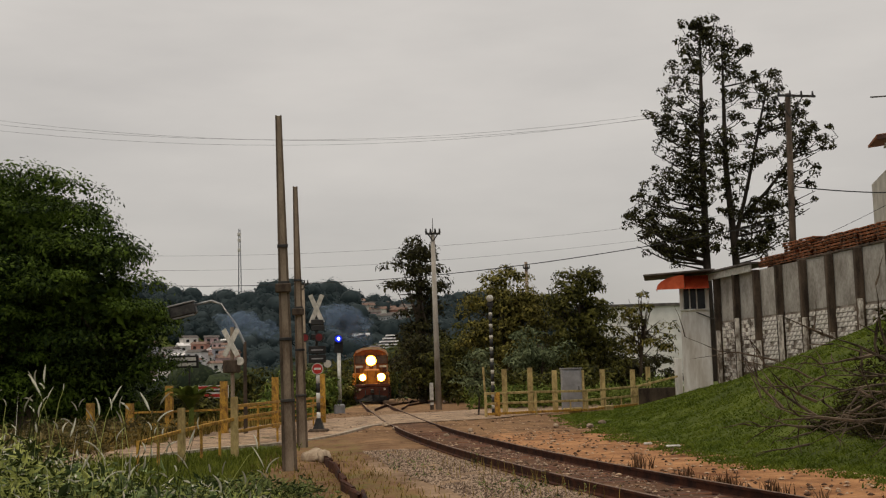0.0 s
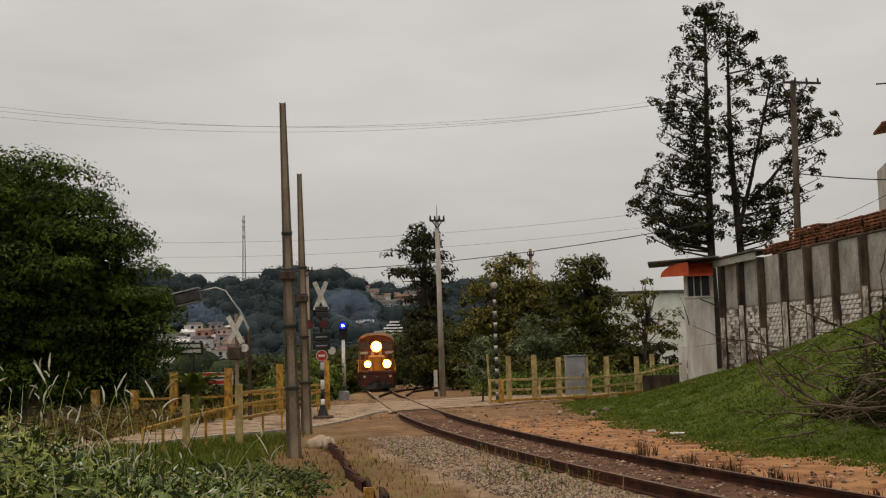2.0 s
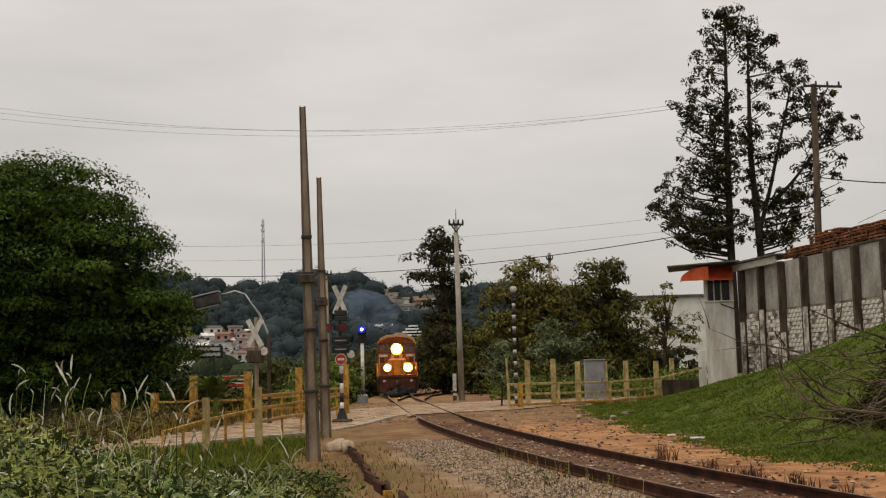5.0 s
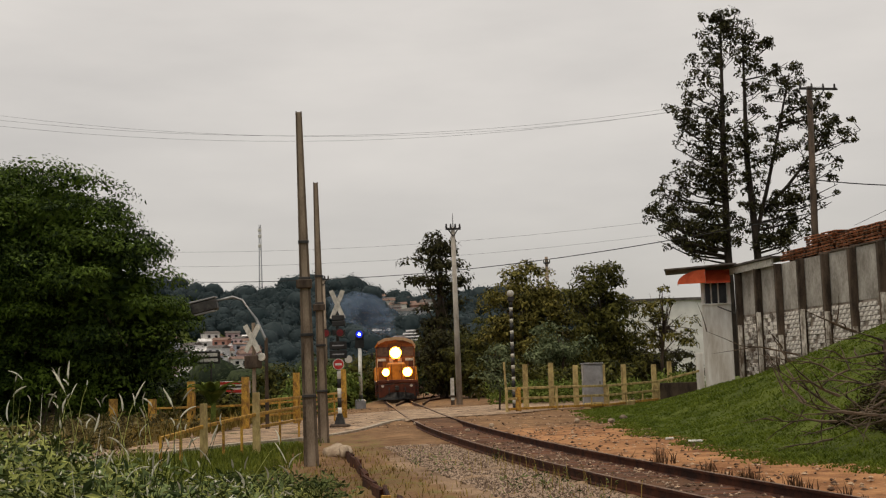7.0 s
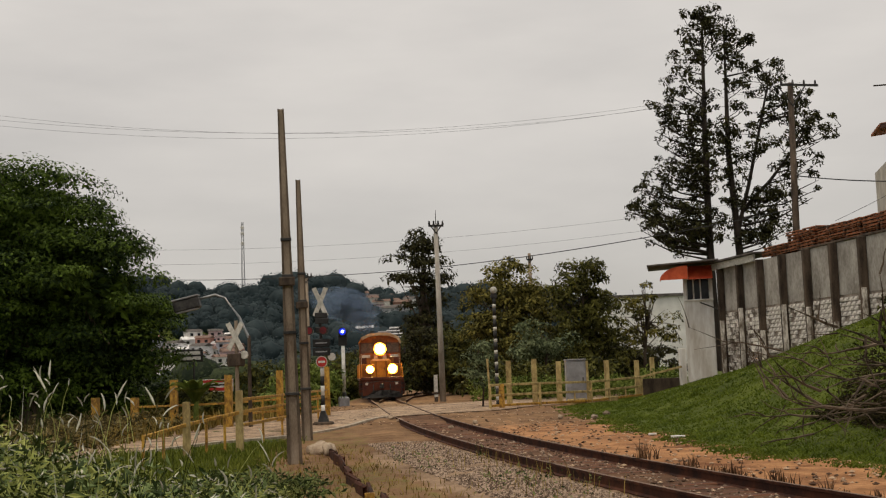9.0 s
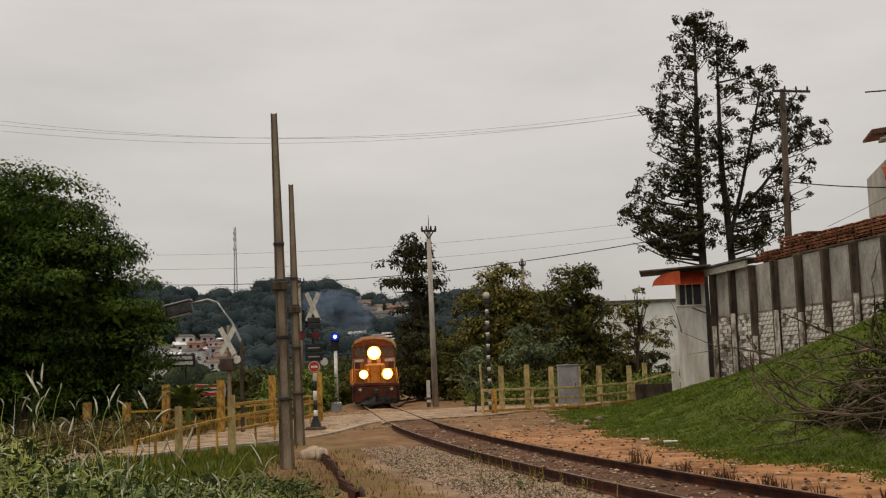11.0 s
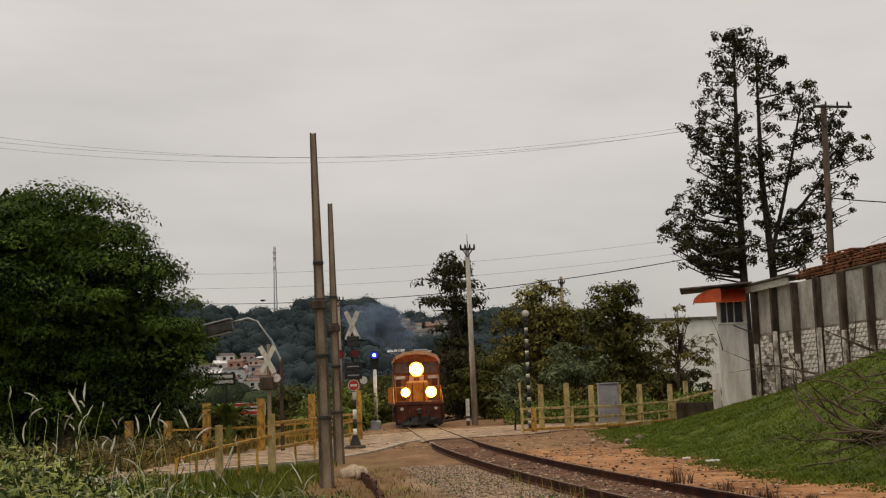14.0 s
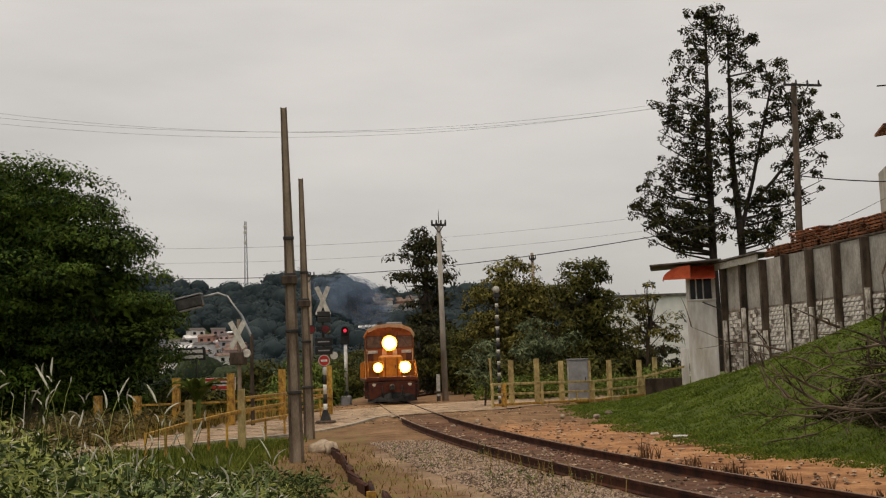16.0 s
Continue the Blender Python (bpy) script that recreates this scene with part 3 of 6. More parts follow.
lookout()
tagged(part("gate_pillar", box(12.72, 63.6, 1.2, 0.36, 0.36, 2.5, 0.03), LIMEWASH), "whitewashed square pillar at the fence end", "pillar")
tagged(part("low_wall", box(11.6, 64.3, 0.35, 2.3, 0.25, 1.1, 0.02), CONCRETE_DARK), "low dark stained wall at the fence end", "wall")


# ---- pallets on the wall ----
def plain(name, bm, material):
    me = bpy.data.meshes.new(name)
    bm.to_mesh(me)
    bm.free()
    me.materials.append(material)
    return me


# bearers and chocks take dark bark to paint the shade between the boards
SLAT, SHADED_BEARER = plain("slat", box(0, 0, 0, 0.11, 1.05, 0.022), PALLETWOOD), plain("bearer", box(0, 0, 0, 1.2, 0.09, 0.1), BARK)
LEAD = plain("lead_board", box(0, 0, 0, 1.2, 0.1, 0.028), PALLETWOOD)
SHADED_CHOCK = plain("block", box(0, 0, 0, 0.13, 0.1, 0.075), BARK)
RUNNER = plain("runner", box(0, 0, 0, 1.2, 0.11, 0.03), PALLETWOOD)


def pallet_stack(m, rows, seed, label):
    r = random.Random(seed)
    t = thing("pallet_stack", m, label, "pallet stack", "pallets on the wall")
    z = 0
    for i in range(rows):
        deck = new("pallet", SHADED_BEARER)
        deck.parent = t
        deck.matrix_local = pose(r.uniform(-0.11, 0.11), r.uniform(-0.06, 0.06), z + 0.06, 0, 0, r.uniform(-7, 7))
        for me, places in ((SLAT, [(-0.54 + k * 0.18, 0, 0.065) for k in range(7)]), (LEAD, [(0, y, 0.04) for y in (-0.48, 0.48)]), (SHADED_CHOCK, [(x, y, -0.012) for x in (-0.53, 0, 0.53) for y in (-0.46, 0.46)]), (RUNNER, [(0, y, -0.052) for y in (-0.48, 0, 0.48)])):
            for p in places:
                ob = new(me.name.split(".")[0], me)
                ob.parent, ob.location = deck, p
        z += 0.15
    return t


def on_wall(s, off=0.55, z=TOP + 0.1):
    p = WALL_A + wdir * s
    nrm = Vector((-wdir.y, wdir.x))
    return Matrix.Translation((p.x + nrm.x * off, p.y + nrm.y * off, z)) @ pose(0, 0, 0, 0, 0, wang)


part("pallet_platform", box(5.4 + 12, 1.05, TOP - 0.15, 24, 1.6, 0.3), CONCRETE_DARK, works, "concrete ledge behind the wall top")
for s, n_, seed in ((6.2, 3, 1), (7.45, 3, 2), (8.9, 6, 3), (10.35, 6, 4), (11.75, 4, 5), (13.05, 5, 6), (14.45, 5, 7), (15.75, 5, 8), (17.1, 5, 9)):
    pallet_stack(on_wall(s), n_, seed, "leaning stack of reddish brown wooden pallets on the wall")


# ---- the house beyond the wall ----
def tall_house():
    t = thing("house", Matrix.Translation((23.65, 60, 3.2)) @ pose(0, 0, 0, 0, 0, -12), "cream two storey house with a clay tile roof and orange awning", "house")
    CREAM = mat("cream_render", (0.44, 0.40, 0.35), (0.62, 0.58, 0.52), scale=1, bump=0.2)
    part("wall", box(4, 4, 4.4, 8, 8, 9.2, 0.03), CREAM, t)
    part("corner_strip", box(-0.03, 0, 4.4, 0.2, 0.2, 9.2), mat("brown_trim", (0.16, 0.06, 0.04), (0.28, 0.12, 0.08)), t, "brown corner strip")
    part("lower_band", box(4, -0.03, 3.6, 8.05, 0.12, 3.0), TILE, t, "terracotta coloured band")
    bm = box(3.9, 0.9, 10.72, 9.6, 3.2, 0.12, turn=pose(0, 0, 0, 0, -6, 0))
    part("roof", bm, TILE, t, "overhanging clay tile roof")
    part("eaves_board", box(3.9, -0.72, 10.62, 9.6, 0.06, 0.24, turn=pose(0, 0, 0, 0, -6, 0)), mat("dark_eaves", (0.05, 0.025, 0.02), (0.11, 0.055, 0.045)), t)
    part("gutter", rod((-0.5, -0.6, 9.78), (3.4, -0.6, 9.86), 0.06), OFFWHITE, t, "pale gutter under the eaves")
    part("soffit", box(3.9, 0.4, 10.2, 8.4, 1.6, 0.1, turn=pose(0, 0, 0, 0, -4, 0)), CREAM, t)
    win = part("window", box(2.2, -0.04, 7.0, 2.2, 0.05, 1.2), GLASS, t)
    part("window_frame", box(2.2, -0.05, 6.36, 2.4, 0.1, 0.08), OFFWHITE, win)
    bm = bmesh.new()
    prev = None
    for i in range(7):
        a = i / 6 * math.pi / 2
        rowv = [bm.verts.new((x, -0.05 - 1.2 * math.sin(a), 7.55 + 0.85 * math.cos(a))) for x in (-0.5, 1.5, 4.5)]
        if prev:
            for k in range(2):
                bm.faces.new((prev[k], prev[k + 1], rowv[k + 1], rowv[k]))
        prev = rowv
    bmesh.ops.solidify(bm, geom=bm.faces[:], thickness=0.04)
    part("awning", bm, AWNING, t, "faded orange curved awning")
    bm = rod((0.6, 1, 10), (0.6, 1, 12.6), 0.05)
    rod((-0.8, 1, 12.6), (1.6, 1, 12.6), 0.04, bm=bm)
    part("antenna", bm, DARKMETAL, t, "thin roof aerial")
    return t


tall_house()


# ---- posts, poles and signs ----
def h_pole(x, y, top, w0, label, lean=(0, 0)):
    """A tapering concrete pole of H section with bolted bands."""
    t = thing("concrete_pole", Matrix.Translation((x, y, 0)) @ pose(0, 0, 0, lean[0], lean[1], 8), label, "pole", "concrete poles by the crossing")
    k = 0.42
    bm = taper(-w0 / 2, -w0 / 2 + 0.075, -w0 * 0.36, w0 * 0.36, -0.6, top, k, k)
    taper(w0 / 2 - 0.075, w0 / 2, -w0 * 0.36, w0 * 0.36, -0.6, top, k, k, bm)
    part("flange", bm, FLANGE, t, "concrete flange in a darker tone than the web")
    part("web", taper(-w0 / 2 + 0.07, w0 / 2 - 0.07, -w0 * 0.22, w0 * 0.22, -0.6, top - 0.01, k, k), CONCRETE, t, "paler recessed concrete web")
    for z in (1.35, 2.75, 4.05, 4.9):
        s = 1 - (1 - k) * (z + 0.6) / (top + 0.6)
        part("steel_band", box(0, 0, z, w0 * s + 0.03, w0 * 0.76 * s + 0.03, 0.07, 0.008), DARKMETAL, t)
    part("clamp", box(-0.02, -w0 * 0.3, 3.92, w0 * 1.05, w0 * 0.55, 0.2, 0.02), CONCRETE_DARK, t)
    return t


h_pole(-3.48, 27.3, 7.98, 0.35, "tall tapering weathered concrete pole standing in the grass", (0, -1.0))
h_pole(-4.28, 36.7, 7.85, 0.35, "tall tapering concrete pole beside the yellow railing", (0, -0.7))


def utility_pole(name, x, y, z0, top, r, label, arms=(), rod_top=0.0, foot=False, material=CONCRETE, lean=0.0, shift=0.0):
    t = thing(name, Matrix.Translation((x, y, 0)), label, "utility pole")
    part("shaft", rod((0.06 + lean, 0, z0), (-0.02, 0, top), r * 1.5, r, 10), material, t, smooth=True)
    for z, w, a in arms:
        c = part("crossarm", box(shift, -r, z, w, 0.1, 0.12, 0.01, turn=pose(0, 0, 0, 0, 0, a)), DARKMETAL, t, "dark crossarm")
        for k in range(4):
            s = shift + (k / 3 - 0.5) * w * 0.9
            part("insulator", rod((s * math.cos(radians(a)), -r + s * math.sin(radians(a)), z + 0.06), (s * math.cos(radians(a)), -r + s * math.sin(radians(a)), z + 0.3), 0.07, 0.04, 8), DARKMETAL, c)
        bm = rod((-w * 0.34, -r, z), (0, -r, z - w * 0.5), 0.035)
        rod((w * 0.34, -r, z), (0, -r, z - w * 0.5), 0.035, bm=bm)
        part("brace", bm, DARKMETAL, t)
    if rod_top:
        part("lightning_rod", rod((0, 0, top), (0, 0, top + rod_top), 0.03, 0.012), DARKMETAL, t)
    if foot:
        for z0_, z1_, m_ in ((-0.3, 0.22, CONCRETE_DARK), (0.22, 0.36, OFFWHITE), (0.36, 0.5, CONCRETE_DARK), (0.5, 1.5, OFFWHITE)):
            bm = taper(-0.11, 0.11, -0.11, 0.11, z0_, z1_, 0.99, 0.99)
            bmesh.ops.translate(bm, verts=bm.verts, vec=(-0.34, -0.2, 0))
            part("marker_section", bm, m_, t, "section of a pale marker strapped to the foot")
    return t


utility_pole("utility_pole", -0.2, 70, -0.4, 10.4, 0.125, "slim grey concrete utility pole with a lightning rod", [(10.3, 0.9, 10)], 0.85, True, CONCRETE_PALE)
utility_pole("utility_pole", 19.0, 62, 1.5, 16.3, 0.15, "tall dark utility pole with a wooden crossarm", [(16.15, 2.2, 12)], material=CONCRETE_DARK, lean=-0.45, shift=0.4)
utility_pole("utility_pole", -10.5, 92, -1, 9.4, 0.14, "far dark utility pole with a short crossarm", [(9.35, 0.9, 0)])
utility_pole("utility_pole", 8.3, 110, -1, 12.3, 0.14, "far grey utility pole behind the trees", [(11.7, 0.6, 0)])


def banded(x, y, z0, z1, r, t, white=WHITE, step=0.36, share=1.0):
    z, k = z0, 0
    while z < z1 - 0.01:
        e = min(z + step * (share if k % 2 else 2 - share), z1)
        part("band", rod((x, y, z), (x, y, e), r, seg=10), BLACK if k % 2 == 0 else white, t, smooth=True)
        z, k = e, k + 1


def crossbuck(parent, z, span, y=-0.08, w=0.2, tilt=61, material=OFFWHITE, lettered=False):
    for a in (tilt, -tilt):
        b = part("blade", box(0, y - (0.03 if a > 0 else 0), z, span, 0.025, w, 0.004, turn=pose(0, 0, 0, 0, a, 0)), material, parent, "off-white crossed blade")
        if lettered:
            for s in (-1, 1):
                m = pose(0, 0, 0, 0, a, 0)
                c = m @ Vector((s * span * 0.3, 0, 0))
                part("lettering", box(c.x, y - 0.018 - (0.03 if a > 0 else 0), z + c.z, span * 0.24, 0.006, w * 0.3, turn=m), BLACK, b)


def crossing_signal():
    """Crossbuck on a banded post with light boards, a red no-entry plate and a round plate."""
    t = thing("crossing_signal", Matrix.Translation((-4.62, 45, 0)), "level crossing signal with crossbuck on a banded post", "crossing signal")
    banded(0, 0, -0.1, 2.0, 0.075, t)
    part("base", box(0, 0, -0.12, 0.75, 0.55, 0.24, 0.05), CONCRETE_DARK, t)
    part("foot", taper(-0.2, 0.2, -0.2, 0.2, 0.0, 0.4, 0.4, 0.4), BLACK, t)
    part("mast", rod((0, 0, 2.0), (-0.05, 0, 4.8), 0.06), DARKMETAL, t)
    crossbuck(t, 4.5, 1.16, w=0.17, tilt=67)
    bm = bmesh.new()
    for z in (3.45, 3.78, 4.0):
        box(0.03, -0.05, z, 0.5, 0.16, 0.2, 0.02, bm=bm)
    part("bell_housing", bm, BLACK, t)
    for z in (2.62, 2.95):
        b = part("sign_board", box(0.0, -0.09, z, 0.66, 0.05, 0.3, 0.02), BLACK, t, "dark lettered board")
        part("lettering", box(0.0, -0.12, z, 0.44, 0.008, 0.045), GREYMETAL, b)
    for s in (-0.44, 0.1):
        lamp = part("lamp_hood", rod((s, -0.02, 3.42), (s, -0.3, 3.42), 0.16, 0.17, 14), BLACK, t)
        part("lens", rod((s, -0.2, 3.42), (s, -0.302, 3.42), 0.13, seg=14), DARKRED, lamp, "dark red lens")
    d = part("no_entry_plate", rod((0, -0.1, 2.24), (0, -0.115, 2.24), 0.22, seg=20), OFFWHITE, t, "pale round plate rim")
    part("no_entry_face", rod((0, -0.112, 2.24), (0, -0.125, 2.24), 0.19, seg=20), RED, d, "red round face")
    part("no_entry_bar", box(0, -0.13, 2.24, 0.25, 0.006, 0.08), WHITE, d)
    part("round_plate", rod((0.38, -0.06, 2.42), (0.38, -0.09, 2.42), 0.145, seg=20), OFFWHITE, t, "pale round plate")
    return t


crossing_signal()


def far_crossbuck():
    t = thing("crossing_sign", Matrix.Translation((-6.62, 38, gz(-6.62, 38))) @ pose(0, 0, 0, 0, 0, -18), "weathered crossbuck sign on a pole over a small box", "crossing sign")
    part("post", rod((0, 0, -0.3), (0, 0, 3.7), 0.07, 0.06), CONCRETE, t)
    crossbuck(t, 3.2, 0.98, w=0.17, tilt=60)
    part("sign_box", box(0, -0.05, 2.45, 0.5, 0.3, 0.42, 0.03), CONCRETE_DARK, t)
    part("tag", rod((0.34, -0.1, 2.6), (0.34, -0.16, 2.6), 0.13, seg=14), OFFWHITE, t)
    return t


far_crossbuck()


def notice_board():
    x, y = -10.77, 50
    t = thing("notice_board", Matrix.Translation((x, y, gz(x, y))), "black notice board with two pale lines on a thin post", "sign")
    z = 2.75 - gz(x, y)
    part("post", rod((0.25, 0, -0.2), (0.25, 0, z - 0.2), 0.04), DARKMETAL, t)
    b = part("board", box(0, 0, z, 1.3, 0.05, 0.52, 0.02), BLACK, t)
    part("lettering", box(-0.02, -0.03, z + 0.11, 1.1, 0.008, 0.14), WHITE, b, "pale line of lettering")
    part("lettering", box(0.12, -0.03, z - 0.11, 0.85, 0.008, 0.14), WHITE, b, "pale line of lettering")
    return t


notice_board()


def red_board():
    x, y = -9.9, 52
    z = gz(x, y)
    t = thing("red_sign", Matrix.Translation((x, y, z)), "red and white sign board on two thin posts", "sign")
    top = 1.55 - z
    for s in (-0.5, 0.5):
        part("post", rod((s, 0, -0.2), (s, 0, top), 0.03), DARKMETAL, t)
    b = part("board", box(0, -0.04, top - 0.1, 1.35, 0.03, 0.55, 0.01), WHITE, t)
    for dz, h in ((0.2, 0.12), (-0.16, 0.14)):
        part("stripe", box(0, -0.06, top - 0.1 + dz, 1.3, 0.008, h), RED, b, "red stripe")
    part("lettering", box(0.1, -0.06, top - 0.1 + 0.03, 0.9, 0.006, 0.07), BLACK, b)
    return t


red_board()


def street_lamp():
    t = thing("street_lamp", Matrix.Translation((-7.2, 44, gz(-7.2, 44))), "street lamp with a bent arm and a dark lamp head", "street lamp")
    z = -gz(-7.2, 44)
    part("post", rod((0, 0, -0.3), (0, 0, z + 3.3), 0.08, 0.06), CONCRETE_DARK, t)
    part("arm", tube([(0, 0, z + 3.2), (-0.35, 0, z + 4.0), (-0.85, -0.1, z + 4.72), (-1.2, -0.1, z + 4.85), (-1.75, -0.2, z + 4.72)], [0.06, 0.055, 0.05, 0.05, 0.045]), GALV, t, smooth=True)
    h = part("lamp_head", box(-2.22, -0.25, z + 4.5, 0.98, 0.45, 0.44, 0.06, turn=pose(0, 0, 0, 0, -12, 0)), DARKMETAL, t)
    part("lamp_lid", box(-2.27, -0.25, z + 4.75, 1.0, 0.47, 0.05, 0.01, turn=pose(0, 0, 0, 0, -12, 0)), GREYMETAL, h, "pale upper edge")
    part("reflector", box(-2.18, -0.26, z + 4.28, 0.8, 0.34, 0.04, turn=pose(0, 0, 0, 0, -12, 0)), GREYMETAL, h)
    return t


street_lamp()


def banded_mast():
    t = thing("crossing_mast", Matrix.Translation((2.4, 55.8, -0.1)), "tall black and white banded mast with a pale globe", "mast")
    banded(0.04, 0, 0, 5.15, 0.085, t, OFFWHITE, step=0.27, share=0.6)
    part("cap", box(0.04, 0, 5.25, 0.3, 0.2, 0.25, 0.04), DARKMETAL, t)
    bm = bmesh.new()
    bmesh.ops.create_uvsphere(bm, u_segments=14, v_segments=9, radius=0.17, matrix=Matrix.Translation((0.04, 0, 5.52)))
    part("globe", bm, OFFWHITE, t, "pale round globe", True)
    return t


banded_mast()
tagged(part("thin_post", rod((2.05, 54, -0.2), (1.95, 54, 2.2), 0.05, 0.05), YELLOW_PALE), "thin pale yellow post beside the fence", "post")


def cabinet():
    t = thing("relay_cabinet", Matrix.Translation((6.6, 60.2, gz(6.6, 60.2))), "grey metal relay cabinet behind the yellow fence", "cabinet")
    part("body", box(0, 0, 1.05, 1.0, 0.7, 2.2, 0.03), GREYMETAL, t)
    part("lid", box(0, 0, 2.18, 1.08, 0.8, 0.06, 0.01), GREYMETAL, t)
    d = part("door", box(0, -0.36, 1.1, 0.88, 0.03, 1.9, 0.01), GREYMETAL, t)
    part("latch", box(0.33, -0.385, 1.2, 0.05, 0.03, 0.16), DARKMETAL, d)
    return t


cabinet()


# ---- fences ----
def fence_post(parent, x, y, h, w, material, label=""):
    z = gz(x, y)
    bm = taper(-w / 2, w / 2, -w / 2, w / 2, -0.3, h, 0.9, 0.9)
    bmesh.ops.translate(bm, verts=bm.verts, vec=(x, y, z))
    part("post", bm, material, parent, label)
    return z


def bar(parent, a, b, r, material, name="rail"):
    d = Vector(b) - Vector(a)
    bm = bmesh.new()
    m = Matrix.Translation((Vector(a) + Vector(b)) / 2) @ d.to_track_quat("X", "Z").to_matrix().to_4x4()
    box(0, 0, 0, d.length, r, r * 1.3, r * 0.15, bm=bm)
    bmesh.ops.transform(bm, matrix=m, verts=bm.verts)
    part(name, bm, material, parent)


def right_fence():
    t = thing("yellow_fence", Matrix(), "faded yellow post and rail fence beside the road", "fence")
    posts = [(2.55, 54.2, 1.1), (3.0, 56, 2.15), (4.28, 57, 2.2), (5.59, 58.5, 2.1), (7.1, 60, 2.1), (8.43, 62, 2.1), (10.32, 64, 2.0), (12.2, 70, 2.1)]
    for x, y, h in posts:
        fence_post(t, x, y, h, 0.26, YELLOW_PALE if h > 1.5 else YELLOW)
    line = [(2.0, 53.6), (2.55, 54.2), (4.4, 55.6), (7.15, 58.6), (10.3, 62.6), (12.6, 63.3)]
    for (x0, y0), (x1, y1) in zip(line, line[1:]):
        a0, a1 = gz(x0, y0) - 0.02, gz(x1, y1) - 0.02
        for k, h in enumerate((1.08, 0.62, 0.16)):
            if x1 > 12 and k:
                continue
            bar(t, (x0, y0, a0 + h), (x1, y1, a1 + h), 0.085, YELLOW_PALE if k < 2 else YELLOW)
        n = max(1, int(math.hypot(x1 - x0, y1 - y0) / 1.3))
        for i in range(n + 1):
            f = i / n
            x, y, z = x0 + (x1 - x0) * f, y0 + (y1 - y0) * f, a0 + (a1 - a0) * f
            if x > 12:
                continue
            full = i in (0, n)
            if i == n and x1 < 12:
                continue
            bar(t, (x, y, z + (-0.1 if full else 0.16)), (x, y, z + (1.12 if full else 0.62)), 0.1 if full else 0.06, YELLOW_PALE, "upright")
    return t


right_fence()
for x, y, w in ((6.4, 58.2, 1.0), (8.3, 60.2, 0.8)):
    tagged(part("kerb_block", box(x, y, gz(x, y) + 0.12, w, 0.4, 0.3, 0.04, turn=pose(0, 0, 0, 0, 0, 40)), YELLOW_PALE), "low pale yellow concrete block at the fence foot", "kerb block", "blocks by the fence")


def left_railing():
    t = thing("yellow_railing", Matrix(), "worn yellow railing with stout posts beside the road", "railing")
    for x, y, top, w in ((-6.85, 27.0, 0.55, 0.06), (-6.3, 29.0, 1.22, 0.17), (-5.5, 31.8, 1.42, 0.19), (-5.38, 42.0, 1.25, 0.09), (-5.2, 52.6, 2.1, 0.24)):
        fence_post(t, x, y, top - gz(x, y), w, YELLOW_PALE if w in (0.17, 0.19) else YELLOW)
    a, b, c, e = (-6.85, 27.0), (-6.3, 29.0), (-5.5, 31.8), (-5.2, 52.6)
    for (p, za), (q, zb) in (((a, 0.50), (b, 0.67)), ((b, 0.67), (c, 0.84)), ((c, 0.84), (e, 0.78)), ((c, 1.17), (e, 1.08)), ((c, 0.49), (e, 0.26))):
        bar(t, (*p, za), (*q, zb), 0.065, YELLOW)
    for f, p, q, top in ((0.45, a, b, 0.58), (0.35, b, c, 0.72), (0.7, b, c, 0.78), (0.18, c, e, 1.16), (0.36, c, e, 1.14), (0.66, c, e, 1.11), (0.83, c, e, 1.1)):
        x, y = p[0] + (q[0] - p[0]) * f, p[1] + (q[1] - p[1]) * f
        bar(t, (x, y, gz(x, y) - 0.05), (x, y, top), 0.05, YELLOW, "upright")
    return t


left_railing()


def far_left_posts():
    t = thing("yellow_post_fence", Matrix(), "row of square yellow fence posts across the road", "fence")
    for x, y, h in ((-12.9, 44, 1.3), (-11.45, 44, 1.25), (-10.05, 44.2, 1.85), (-8.1, 44.6, 1.95), (-6.65, 48, 2.05)):
        fence_post(t, x, y, h, 0.28, YELLOW)
    for (x0, y0), (x1, y1) in (((-11.45, 44), (-10.05, 44.2)), ((-10.05, 44.2), (-8.1, 44.6)), ((-8.1, 44.6), (-6.65, 48)), ((-6.65, 48), (-5.2, 52.6))):
        for h in (0.9, 0.45):
            bar(t, (x0, y0, gz(x0, y0) + h), (x1, y1, gz(x1, y1) + h), 0.06, YELLOW)
    return t


far_left_posts()


